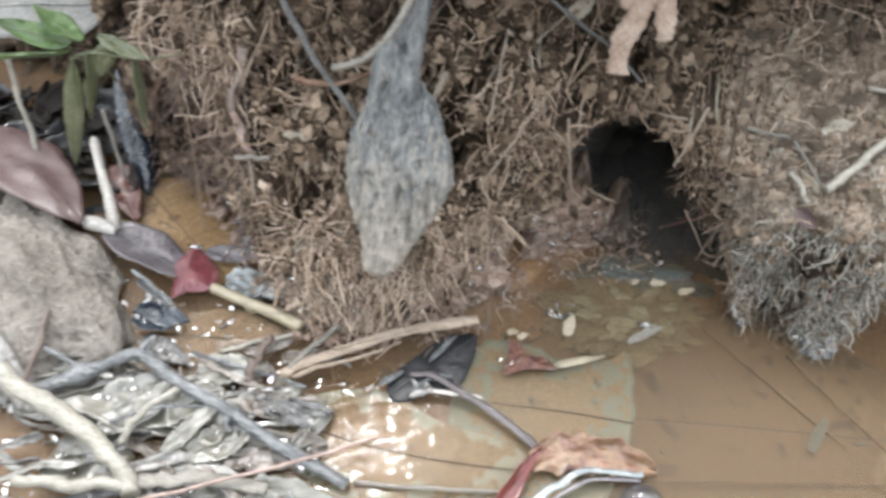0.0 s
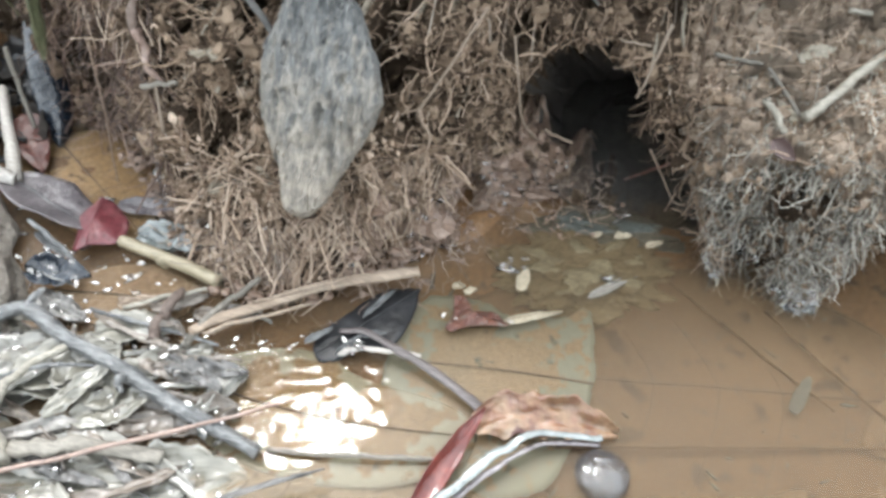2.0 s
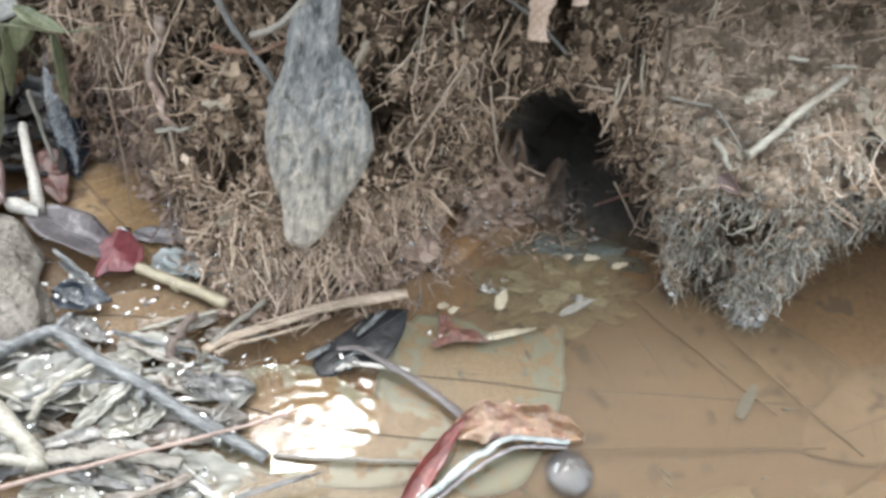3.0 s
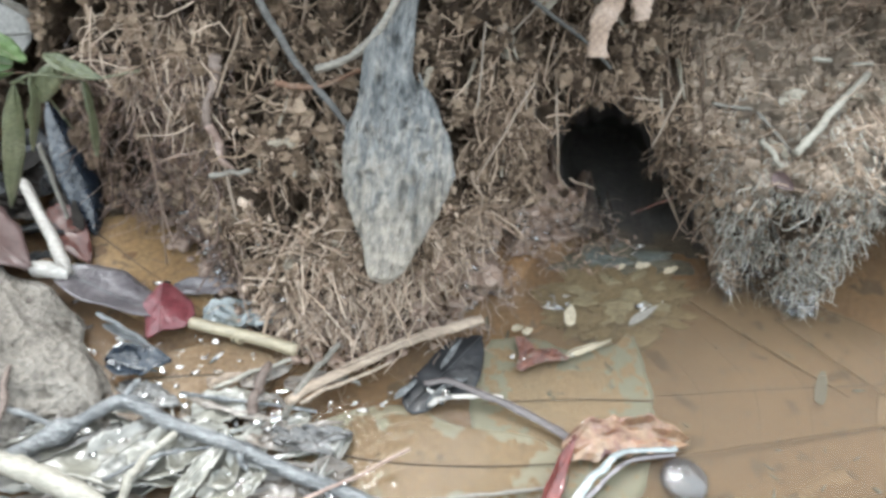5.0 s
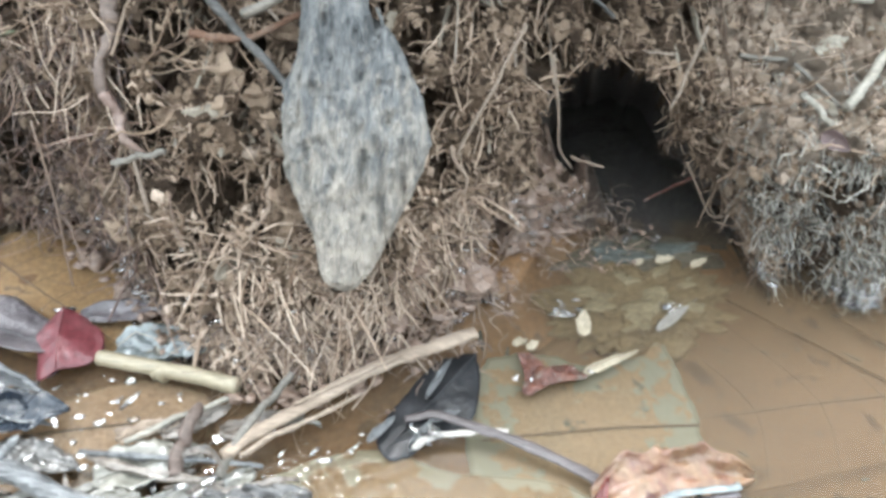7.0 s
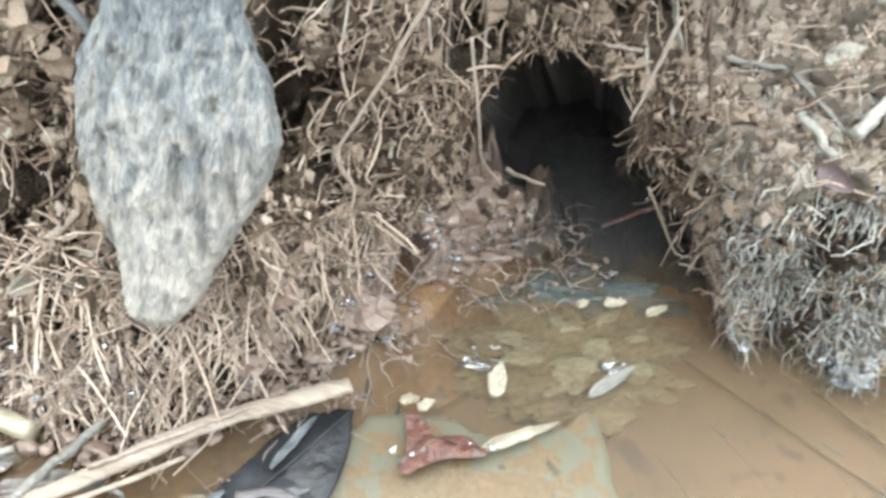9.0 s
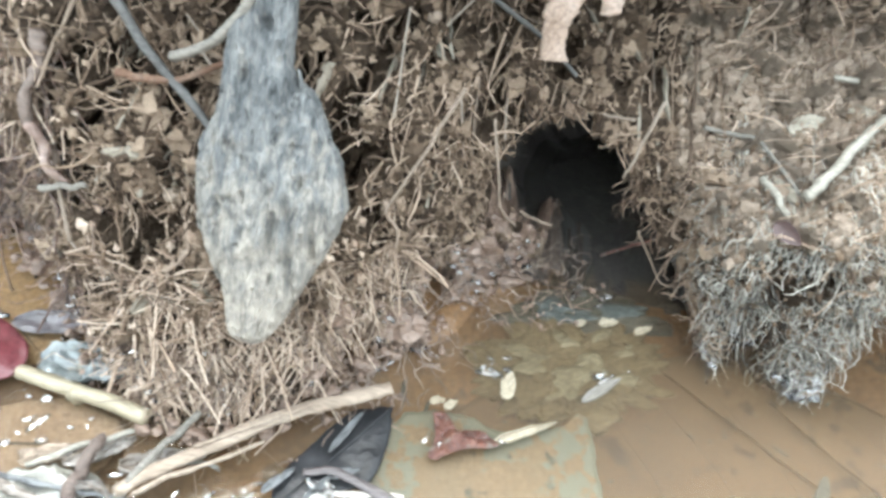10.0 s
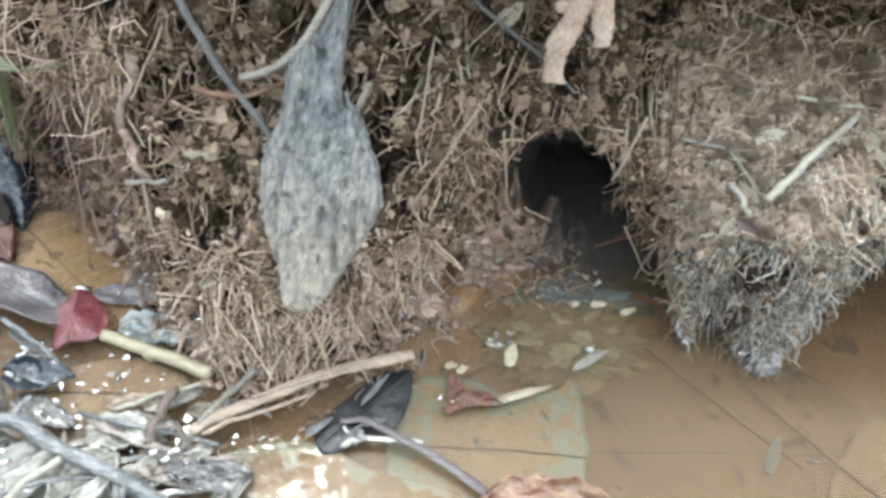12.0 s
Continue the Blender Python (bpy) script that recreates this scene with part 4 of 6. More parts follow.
curled_leaf()
def red_leaf():
    """A small square leaf, folded a little along its midrib."""
    root = tagged(new("red_leaf"), "small crimson leaf floating on the water", "leaf")
    v, f, _ = outline_leaf([(-0.1530, 0.2470), (-0.1490, 0.2540), (-0.1437, 0.2600), (-0.1340, 0.2570), (-0.1256, 0.2510), (-0.1218, 0.2420), (-0.1240, 0.2350), (-0.1283, 0.2310), (-0.1350, 0.2272), (-0.1418, 0.2240), (-0.1465, 0.2340)], 0.0035, 0.002, 0.0012, 0.0006, 0.012, seed=18)
    fold = np.abs((v[:, 0] + 0.1395) * 0.93 + (v[:, 1] - 0.2420) * 0.37)
    v[:, 2] += 0.004 * np.clip(1 - fold / 0.014, 0, 1) + 0.1 * np.clip(v[:, 1] - 0.235, 0, 1)
    v[:, :2] = (v[:, :2] - (-0.137, 0.241)) * 0.88 + (-0.137, 0.241)
    mesh_ob("blade", v, f, RED, root)
    line = catmull([(-0.1428, 0.2560, 0.0115), (-0.1392, 0.2420, 0.0102), (-0.1350, 0.2285, 0.0085)], 16)
    rv, rf = tubes(line[None], np.linspace(0.0005, 0.0003, 16)[None], 5)
    mesh_ob("midrib", rv, rf, RED, root)
    return root


red_leaf()


def red_scrap():
    """A torn crumpled scrap: a red-brown blade with an arm, and a pale curled edge."""
    root = tagged(new("leaf_scrap"), "red-brown torn leaf scrap with pale edges", "leaf scrap")
    v, f, near = outline_leaf([(0.0335, 0.2545), (0.0385, 0.2570), (0.0425, 0.2535), (0.0465, 0.2465), (0.0535, 0.2480), (0.0600, 0.2480), (0.0690, 0.2435), (0.0625, 0.2385), (0.0535, 0.2375), (0.0450, 0.2325), (0.0385, 0.2285), (0.0345, 0.2305), (0.0365, 0.2400)], 0.0015, 0.0015, 0.0022, 0.0005, 0.03, seed=20)
    v[:, :2] = (v[:, :2] - (0.046, 0.244)) * 0.76 + (0.046, 0.244)
    v[:, 2] += 0.003 * np.abs(vnoise(v[:, 0] * 190, v[:, 1] * 190, 0.5, 22))
    mesh_ob("blade", v, f, REDSCRAP, root)
    for k, (p, q, w) in enumerate((((0.0615, 0.2440, 0.002), (0.0860, 0.2580, 0.0015), 0.0042), ((0.0345, 0.2560, 0.004), (0.0405, 0.2580, 0.004), 0.0035))):
        v, f, _ = leaf_sheet((Vector(q) - Vector(p)).length, w, wave=0.0012, curl=80, ragged=0.2, seed=22 + k, tip=1.6)
        mesh_ob("pale_edge", v, f, PALEBIT, root).matrix_basis = between(p, q, 15)
    return root


red_scrap()
for k, (p, q, w) in enumerate((((0.0645, 0.2655, 0.0), (0.0665, 0.2785, 0.002), 0.007), ((0.0405, 0.2555, 0.002), (0.0455, 0.2590, 0.003), 0.004), ((0.1045, 0.314, 0.0), (0.113, 0.3155, 0.002), 0.005),
                               ((0.1205, 0.3115, 0.0), (0.1285, 0.3155, 0.002), 0.004), ((0.094, 0.311, 0.0), (0.0985, 0.313, 0.002), 0.004))):
    leaf("husk", p, q, w, PALEBIT, "small pale yellowish husk on the water", curl=70, wave=0.0006, ragged=0.15, seed=30 + k, category="husk", group="husks", thick=0.0008)
leaf("wet_chip", (0.0965, 0.2705, 0.0005), (0.113, 0.2845, 0.002), 0.005, GREYTWIG, "grey wet wood chip glinting at the surface", curl=80, seed=36, category="chip", thick=0.001)
leaf("sunk_fragment", (0.186, 0.2352, -0.002), (0.196, 0.2575, -0.0045), 0.0055, SLATE, "dark grey-green leaf fragment on the sunk leaf", seed=37, tip=3, category="leaf scrap")

# ---- bubble ----
bm = bmesh.new()
bmesh.ops.create_uvsphere(bm, u_segments=28, v_segments=16, radius=0.0106)
bmesh.ops.bisect_plane(bm, geom=bm.verts[:] + bm.edges[:] + bm.faces[:], plane_co=(0, 0, -0.0015), plane_no=(0, 0, -1), clear_outer=True)
me = bpy.data.meshes.new("bubble")
bm.to_mesh(me)
bm.free()
me.materials.append(BUBBLE)
me.polygons.foreach_set("use_smooth", [True] * len(me.polygons))
bubble = tagged(new("bubble", me), "clear round bubble floating on the water", "bubble")
bubble.matrix_world = pose(0.1115, 0.1850, 0.0005) @ Matrix.Diagonal((1, 1, 0.55, 1))

# ---- dark wet leaves ----
flat_leaf("black_leaf", [(0.0205, 0.2525), (0.0050, 0.2475), (-0.0060, 0.2320), (-0.0155, 0.2130), (-0.0110, 0.2040), (-0.0030, 0.2055), (0.0055, 0.2140), (0.0175, 0.2200), (0.0215, 0.2360)],
          0.0004, BLACKLEAF, "flat black wet leaf under the split stick", BLACKLEAF, [(0.0195, 0.251), (0.006, 0.231), (-0.012, 0.206)], dome=0.0012, wave=0.0009, ragged=0.03, seed=40)
for k, (p, q, w) in enumerate((((-0.0185, 0.2085, 0.003), (-0.0095, 0.2190, 0.004), 0.0042), ((-0.0035, 0.2060, 0.003), (0.0045, 0.2185, 0.0045), 0.0046), ((0.0010, 0.2275, 0.004), (0.0105, 0.2480, 0.0035), 0.0036), ((0.0035, 0.2180, 0.004), (0.0140, 0.2225, 0.0045), 0.0040),
                               ((-0.1640, 0.2300, 0.006), (-0.1385, 0.2200, 0.006), 0.0050), ((-0.1500, 0.2120, 0.005), (-0.1290, 0.2085, 0.004), 0.0055))):
    leaf("black_leaf", p, q, w, BLACKTWIG, "narrow rolled black leaf strip with a wet shine", curl=120, wave=0.0006, ragged=0.12, seed=141 + k, nu=16, nv=9, group="rolled black strips")
twig("purple_stalk", [(-0.0060, 0.2180, 0.004), (0.0045, 0.2195, 0.006), (0.0185, 0.2151, 0.006), (0.0328, 0.2112, 0.005), (0.0495, 0.2046, 0.004), (0.0627, 0.1969, 0.003)], 0.0017, 0.0023, PURPLETWIG, "flat purple-grey wet leaf stalk across the pool", "stalk", flat=0.4, rough=0.2, seed=151, n=40, sides=12, bow=0.2)
twig("pale_strip", [(-0.0025, 0.2072, 0.003), (0.0035, 0.2105, 0.004), (0.0150, 0.2125, 0.005), (0.0312, 0.2152, 0.004)], 0.0013, 0.0010, WHITESTICK, "narrow pale wet leaf strip beside the purple stalk", "leaf strip", flat=0.5, rough=0.25, seed=152, sides=10)
leaf("black_leaf", (-0.197, 0.2585, 0.008), (-0.138, 0.241, 0.004), 0.032, GREYLEAF, "dark purple-grey wet leaf against the rock", roll=-20, curl=40, rib=BLACKTWIG, wave=0.0012, tip=1.8, seed=42)
leaf("black_leaf", (-0.153, 0.2085, 0.006), (-0.125, 0.2155, 0.004), 0.019, SHINYLEAF, "crumpled black leaf shining beside the rock", roll=15, curl=110, wave=0.002, ragged=0.15, seed=43)
leaf("black_leaf", (-0.1985, 0.2950, -0.001), (-0.2340, 0.3450, 0.050), 0.027, SHINYLEAF, "hanging black wrinkled leaf with a sharp tip", roll=190, curl=130, wave=0.0008, ribs=0.0003, arc=0.003, tip=1.5, base=0.95, ragged=0.05, nu=44, rib=BLACKLEAF, seed=44)
leaf("leaf_scrap", (-0.121, 0.2445, 0.003), (-0.082, 0.2475, 0.004), 0.019, GLASSYLEAF, "blue-grey crumpled wet leaf scrap by the bank foot", curl=40, wave=0.0034, ragged=0.2, ribs=0.0006, tip=2.4, nu=40, nv=19, seed=45, category="leaf scrap")
leaf("black_leaf", (-0.142, 0.262, 0.001), (-0.104, 0.268, 0.002), 0.012, GREYLEAF, "thin dark leaf scrap on the water", curl=40, wave=0.001, seed=46)
leaf("purple_leaf", (-0.300, 0.292, 0.034), (-0.2035, 0.249, 0.026), 0.046, PURPLE, "dull purple-brown leaf lying over the rock", rib=PURPLE, veins=6, roll=-16, bend=-0.05, wave=0.0015, tip=1.5, seed=47)

leaf("grey_leaf", (-0.246, 0.370, 0.078), (-0.362, 0.352, 0.066), 0.046, GREYDEAD, "broad pale grey dead leaf above the green leaves", rib=GREYDEAD, roll=-38, wave=0.0015, cup=-0.06, tip=1.6, base=0.7, stem=0.022, rib_r=0.0012, seed=48)

# ---- green plant ----
def green_plant():
    root = tagged(new("green_plant"), "small plant with bright and olive green leaves", "plant")
    blades = (((-0.196, 0.282, 0.107), (-0.226, 0.262, 0.110), 0.020, GREEN, 30), ((-0.196, 0.283, 0.112), (-0.218, 0.268, 0.128), 0.013, GREEN, -30), ((-0.192, 0.285, 0.112), (-0.214, 0.288, 0.126), 0.018, GREEN, 20),
              ((-0.1975, 0.28, 0.101), (-0.2285, 0.28, 0.024), 0.0095, OLIVE, 55), ((-0.191, 0.289, 0.104), (-0.203, 0.285, 0.064), 0.013, OLIVE, 80), ((-0.184, 0.293, 0.108), (-0.194, 0.289, 0.089), 0.011, OLIVE, 80),
              ((-0.174, 0.298, 0.098), (-0.1745, 0.289, 0.062), 0.013, OLIVE, 75), ((-0.187, 0.292, 0.113), (-0.166, 0.297, 0.1), 0.008, OLIVE, 30))
    for k, (p, q, w, m, rl) in enumerate(blades):
        v, f, (u, top) = leaf_sheet((Vector(q) - Vector(p)).length, w, bend=0.06, cup=0.12, wave=0.0008, tip=1.25, base=0.75, seed=60 + k)
        a = mesh_ob("leaf", v, f, m, root)
        a.matrix_basis = between(p, q, rl)
        rv, rf = tubes((top[:, top.shape[1] // 2] + np.array([0, 0, 0.0001]))[None], np.linspace(0.0005, 0.0002, len(u))[None], 5)
        mesh_ob("midrib", rv, rf, OLIVE, a)
    for k, pts in enumerate((((-0.20, 0.283, 0.103), (-0.19, 0.287, 0.106), (-0.172, 0.298, 0.1), (-0.15, 0.302, 0.104)), ((-0.196, 0.284, 0.104), (-0.2, 0.30, 0.09), (-0.205, 0.32, 0.05), (-0.208, 0.345, 0.01)))):
        v, f = twig_mesh(pts, 0.0007, 0.0005, seed=70 + k)
        mesh_ob("stem", v, f, OLIVE, root)
    return root


green_plant()

# ---- sticks and twigs lying at the water's edge ----
branch = twig("branch", [(-0.172, 0.1555, 0.009), (-0.150, 0.1745, 0.011), (-0.1345, 0.1845, 0.013), (-0.109, 0.1775, 0.012), (-0.079, 0.1705, 0.011), (-0.048, 0.1625, 0.008), (-0.016, 0.157, 0.003)], 0.0034, 0.0026, BLACKTWIG, "bent blackish wet branch lying on the litter", "branch", rough=0.16, knots=3, seed=80, n=60, sides=12)
for k, pts in enumerate((((-0.1345, 0.1845, 0.013), (-0.131, 0.191, 0.016), (-0.1295, 0.1955, 0.017)), ((-0.079, 0.1705, 0.011), (-0.075, 0.165, 0.014), (-0.0715, 0.1615, 0.015)))):
    v, f = twig_mesh(pts, 0.0017, 0.0011, seed=96 + k)
    mesh_ob("side_stub", v, f, BLACKTWIG, branch)
twig("stick", [(-0.205, 0.1645, 0.020), (-0.1836, 0.156, 0.019), (-0.1467, 0.146, 0.018), (-0.1171, 0.1355, 0.015), (-0.101, 0.1255, 0.010)], 0.0042, 0.0038, PALETWIG, "thick pale dead stick on the litter", "stick", rough=0.16, knots=2, seed=81, n=40, sides=12)
twig("stick", [(-0.151, 0.117, 0.011), (-0.125, 0.1215, 0.012), (-0.103, 0.128, 0.011)], 0.0028, 0.0024, PALETWIG, "short pale dead stick on the litter", "stick", rough=0.16, seed=82, sides=10)
twig("stick", [(-0.101, 0.1315, 0.010), (-0.075, 0.138, 0.009), (-0.048, 0.1445, 0.006)], 0.0034, 0.0026, GREYTWIG, "grey flat piece of bark among leaves", "stick", rough=0.2, flat=0.5, seed=83, sides=10)
twig("twig", [(-0.128, 0.101, 0.013), (-0.1079, 0.1152, 0.013), (-0.0725, 0.1373, 0.0125), (-0.0346, 0.1611, 0.0105), (-0.0085, 0.1815, 0.008)], 0.0013, 0.0006, PINKTWIG, "thin reddish twig over the black branch", rough=0.12, seed=84, n=40)
split = twig("split_stick", [(-0.066, 0.198, 0.007), (-0.052, 0.211, 0.009), (-0.0185, 0.2332, 0.0115), (0.002, 0.2455, 0.012), (0.019, 0.2545, 0.0115)], 0.0026, 0.003, SPLINTER, "flat tan split stick at the bank foot", "stick", rough=0.2, flat=0.6, seed=85, n=40, sides=10, bow=0.3)
v, f = twig_mesh([(-0.045, 0.2165, 0.0115), (-0.025, 0.229, 0.0135), (-0.008, 0.2395, 0.0145)], 0.0008, 0.0004, seed=98, rough=0.3)
mesh_ob("lifted_fibre", v, f, SPLINTER, split)
twig("split_stick", [(-0.060, 0.199, 0.006), (-0.042, 0.211, 0.008), (-0.022, 0.2245, 0.009)], 0.0011, 0.0007, SPLINTER, "thin tan sliver beside the split stick", "stick", rough=0.2, seed=86)


def reed():
    root = tagged(new("reed_stem"), "hollow pale reed stem floating by the red leaf", "reed")
    v, f = twig_mesh([(-0.124, 0.2385, 0.004), (-0.097, 0.234, 0.0045), (-0.0685, 0.2285, 0.004)], 0.0029, 0.0033, rough=0.05, seed=87, sides=12, bow=0.1)
    mesh_ob("stem", v, f, REED, root)
    v, f = twig_mesh([(-0.1005, 0.2345, 0.0045), (-0.0993, 0.2343, 0.0045)], 0.0036, 0.0036, n=5, seed=88, sides=12)
    mesh_ob("node", v, f, REED, root)
    return root


reed()
twig("peeled_stick", [(-0.1935, 0.2565, 0.009), (-0.213, 0.280, 0.012), (-0.236, 0.305, 0.012), (-0.249, 0.3195, 0.011)], 0.0036, 0.0028, WHITESTICK, "whitish peeled stick lying against a leaf", "stick", rough=0.12, seed=89, sides=11, bow=0.15)
twig("peeled_stick", [(-0.2085, 0.2545, 0.013), (-0.1995, 0.2545, 0.013), (-0.1915, 0.2553, 0.011)], 0.0042, 0.0034, WHITESTICK, "short white cut stick end on the rock", "stick", rough=0.12, seed=90, sides=11, bow=0.1)
leaf("red_strip", (-0.226, 0.306, 0.008), (-0.1895, 0.270, 0.004), 0.02, MAROON, "dark maroon wet leaf beside the peeled stick", curl=50, seed=91, wave=0.001)
twig("twig", [(-0.2213, 0.310, 0.048), (-0.2175, 0.304, 0.028), (-0.2140, 0.298, 0.006)], 0.0014, 0.0012, GREYTWIG, "thin grey twig beside the black leaf", seed=92)
twig("twig", [(-0.250, 0.292, 0.09), (-0.2465, 0.284, 0.068), (-0.2415, 0.274, 0.042)], 0.0015, 0.0014, PALETWIG, "thin pale twig leaning under green leaves", seed=93)
twig("stick", [(-0.258, 0.371, 0.1), (-0.2478, 0.370, 0.0938), (-0.225, 0.372, 0.079), (-0.2035, 0.371, 0.0654)], 0.0024, 0.0020, GREYTWIG, "grey dead stick behind the green leaves", "stick", rough=0.15, seed=94)
SMALL = (((-0.066, 0.192, 0.004), (-0.0575, 0.213, 0.009), (-0.0485, 0.231, 0.010), 0.0017, GREYTWIG), ((-0.0795, 0.191, 0.004), (-0.079, 0.205, 0.009), (-0.078, 0.2165, 0.008), 0.0026, BROWNTWIG),
         ((-0.101, 0.203, 0.004), (-0.085, 0.213, 0.006), (-0.0695, 0.221, 0.007), 0.0012, PALETWIG), ((-0.115, 0.199, 0.003), (-0.085, 0.197, 0.006), (-0.052, 0.196, 0.005), 0.0012, BLACKTWIG),
          
         ((-0.014, 0.16, 0.001), (0.02, 0.166, 0.002), (0.052, 0.1745, 0.001), 0.0011, GREYTWIG), ((-0.128, 0.152, 0.010), (-0.108, 0.165, 0.013), (-0.086, 0.1735, 0.008), 0.001, BLACKTWIG),
         ((-0.118, 0.144, 0.010), (-0.113, 0.16, 0.014), (-0.106, 0.178, 0.011), 0.0019, PALETWIG), ((-0.176, 0.1575, 0.012), (-0.179, 0.175, 0.018), (-0.183, 0.192, 0.022), 0.0014, BROWNTWIG),
         ((-0.166, 0.232, 0.012), (-0.149, 0.225, 0.009), (-0.135, 0.2195, 0.005), 0.0013, BLACKTWIG), ((-0.196, 0.182, 0.012), (-0.175, 0.176, 0.013), (-0.150, 0.171, 0.010), 0.0016, BLACKTWIG))
for k, (a, b, c, r, m) in enumerate(SMALL):
    twig("twig", [a, b, c], r, r * 0.75, m, {"grey_twig": "thin grey twig in the wet litter", "brown_twig": "dull brown twig in the wet litter", "pale_twig": "pale dead twig in the wet litter", "wet_black_twig": "black wet twig in the litter"}[m.name], group="twigs in the litter", seed=100 + k, knots=1)
SUNK = (((0.1215, 0.306, -0.004), (0.165, 0.272, -0.005), (0.205, 0.243, -0.005), 0.0008), ((0.093, 0.1935, -0.003), (0.15, 0.2095, -0.004), (0.225, 0.2305, -0.004), 0.0009),
        ((0.178, 0.288, -0.002), (0.205, 0.262, -0.003), (0.242, 0.231, -0.004), 0.0011))
for k, (a, b, c, r) in enumerate(SUNK):
    twig("sunk_stalk", [a, b, c], r, r * 0.8, TAN, "thin brown stalk lying under water", "stalk", "sunk stalks", seed=120 + k)

# ---- twigs and sticks on the bank ----
def on_face(x, z, off=0.0):
    return (x, float(face_y(x, z)) - off, z)


twig("orange_stem", [(-0.083, 0.289, 0.1126), (-0.0666, 0.2945, 0.1098), (-0.047, 0.2995, 0.1175)], 0.0015, 0.0010, ORANGE, "orange-brown stem on the bank", "stem", seed=130)
twig("twig", [(-0.0905, 0.303, 0.145), (-0.0743, 0.2975, 0.1165), (-0.050, 0.2865, 0.0945)], 0.0018, 0.0014, DARKTWIG, "straight grey twig leaning behind the driftwood", seed=131)
twig("twig", [(-0.066, 0.297, 0.117), (-0.045, 0.293, 0.130), (-0.029, 0.303, 0.158), (-0.020, 0.315, 0.178)], 0.0019, 0.0012, GREYTWIG, "curved grey-brown twig crossing the driftwood", seed=132)
def pale_bark():
    """A forked scrap of bark: an upper plate with a nub, a long prong and a short one."""
    root = tagged(new("bark_piece"), "pale forked piece of dead bark hanging above the burrow", "bark")
    root.matrix_world = pose(0.06, 0.339, 0.14, 78, 0, 0)
    for k, (nm, pts, r0, r1) in enumerate((("plate", [(0.013, 0.035), (0.011, 0.022), (0.008, 0.012), (0.0, 0.0075), (-0.006, 0.0065)], 0.0075, 0.0026), ("prong", [(0.003, 0.012), (0.0015, 0.002), (-0.0015, -0.0075), (-0.002, -0.0165), (-0.001, -0.0245)], 0.0046, 0.0042),
                                           ("prong", [(0.010, 0.018), (0.0128, 0.008), (0.0145, -0.001), (0.0152, -0.0055)], 0.0042, 0.0036))):
        v, f = twig_mesh([(x, y, 0.0006 * k) for x, y in pts], r0, r1, n=34, sides=16, rough=0.22, seed=133 + k, flat=0.28, bow=0.12)
        mesh_ob(nm, v, f, PALEBARK, root)
    return root


pale_bark()
twig("stick", [(0.1675, 0.3295, 0.0765), (0.1885, 0.3525, 0.0880), (0.2115, 0.3805, 0.0965)], 0.0023, 0.0019, PALETWIG, "pale grey stick leaning on the soil shelf", "stick", seed=135, rough=0.15)
twig("stick", [(0.1605, 0.3225, 0.0715), (0.1565, 0.3295, 0.0745), (0.1515, 0.3365, 0.0775)], 0.0015, 0.0015, PALETWIG, "short pale stick on the soil shelf", "stick", seed=136)
leaf("red_flake", (0.1560, 0.3190, 0.0700), (0.1660, 0.3120, 0.0668), 0.008, PURPLE, "small dull red-brown leaf flake on the soil", seed=137, category="leaf scrap", roll=60, curl=60)
twig("twig", [(0.1275, 0.3545, 0.0850), (0.1415, 0.3535, 0.0840), (0.1532, 0.3525, 0.0825), (0.1666, 0.3325, 0.0750)], 0.0010, 0.0008, GREYTWIG, "thin grey twig on the tan soil shelf", seed=138)
twig("twig", [(0.0135, 0.3625, 0.1395), (0.0205, 0.3615, 0.1324), (0.053, 0.366, 0.1091), (0.0725, 0.3615, 0.0957)], 0.0012, 0.0008, DARKTWIG, "straight grey stem above the burrow", seed=139)
twig("rootlet", [(0.182, 0.3855, 0.0995), (0.199, 0.386, 0.0992), (0.2165, 0.388, 0.0985)], 0.0013, 0.0009, PALETWIG, "pale stem lying along the soil shelf", "root", seed=148)
twig("rootlet", [(0.1105, 0.33, 0.0450), (0.1221, 0.33, 0.0269), (0.1297, 0.33, 0.0167), (0.135, 0.328, 0.0175)], 0.0006, 0.0004, STRAW, "thin crooked rootlet hanging before the burrow", "root", seed=149)
twig("rootlet", [(0.060, 0.334, 0.0425), (0.067, 0.331, 0.0415), (0.0745, 0.330, 0.0405)], 0.0008, 0.0006, STRAW, "pale rootlet poking into the burrow mouth", "root", seed=140)
twig("rootlet", [(0.042, 0.315, 0.1), (0.046, 0.312, 0.08), (0.05, 0.314, 0.06), (0.058, 0.32, 0.046)], 0.0006, 0.0004, STRAW, "long thin rootlet beside the burrow", "root", seed=141)
twig("rootlet", [(0.030, 0.312, 0.112), (0.020, 0.300, 0.094), (0.008, 0.286, 0.073)], 0.0008, 0.0005, STRAW, "straight straw-coloured rootlet on the bank", "root", seed=142)
twig("rootlet", [(0.104, 0.338, 0.104), (0.101, 0.336, 0.085), (0.098, 0.335, 0.068)], 0.0008, 0.0006, STRAW, "straight straw-coloured rootlet over the burrow", "root", seed=143)
twig("rootlet", [(0.138, 0.345, 0.04), (0.122, 0.352, 0.02), (0.106, 0.356, 0.003)], 0.001, 0.0007, REDSCRAP, "dark red wet rootlet inside the burrow", "root", seed=145)
twig("rootlet", [(-0.1095, 0.2950, 0.1203), (-0.1112, 0.2865, 0.1080), (-0.1119, 0.2780, 0.0953)], 0.0024, 0.0019, BROWNTWIG, "flat broken brown root on the bank", "root", seed=146, rough=0.3, flat=0.55, sides=11)
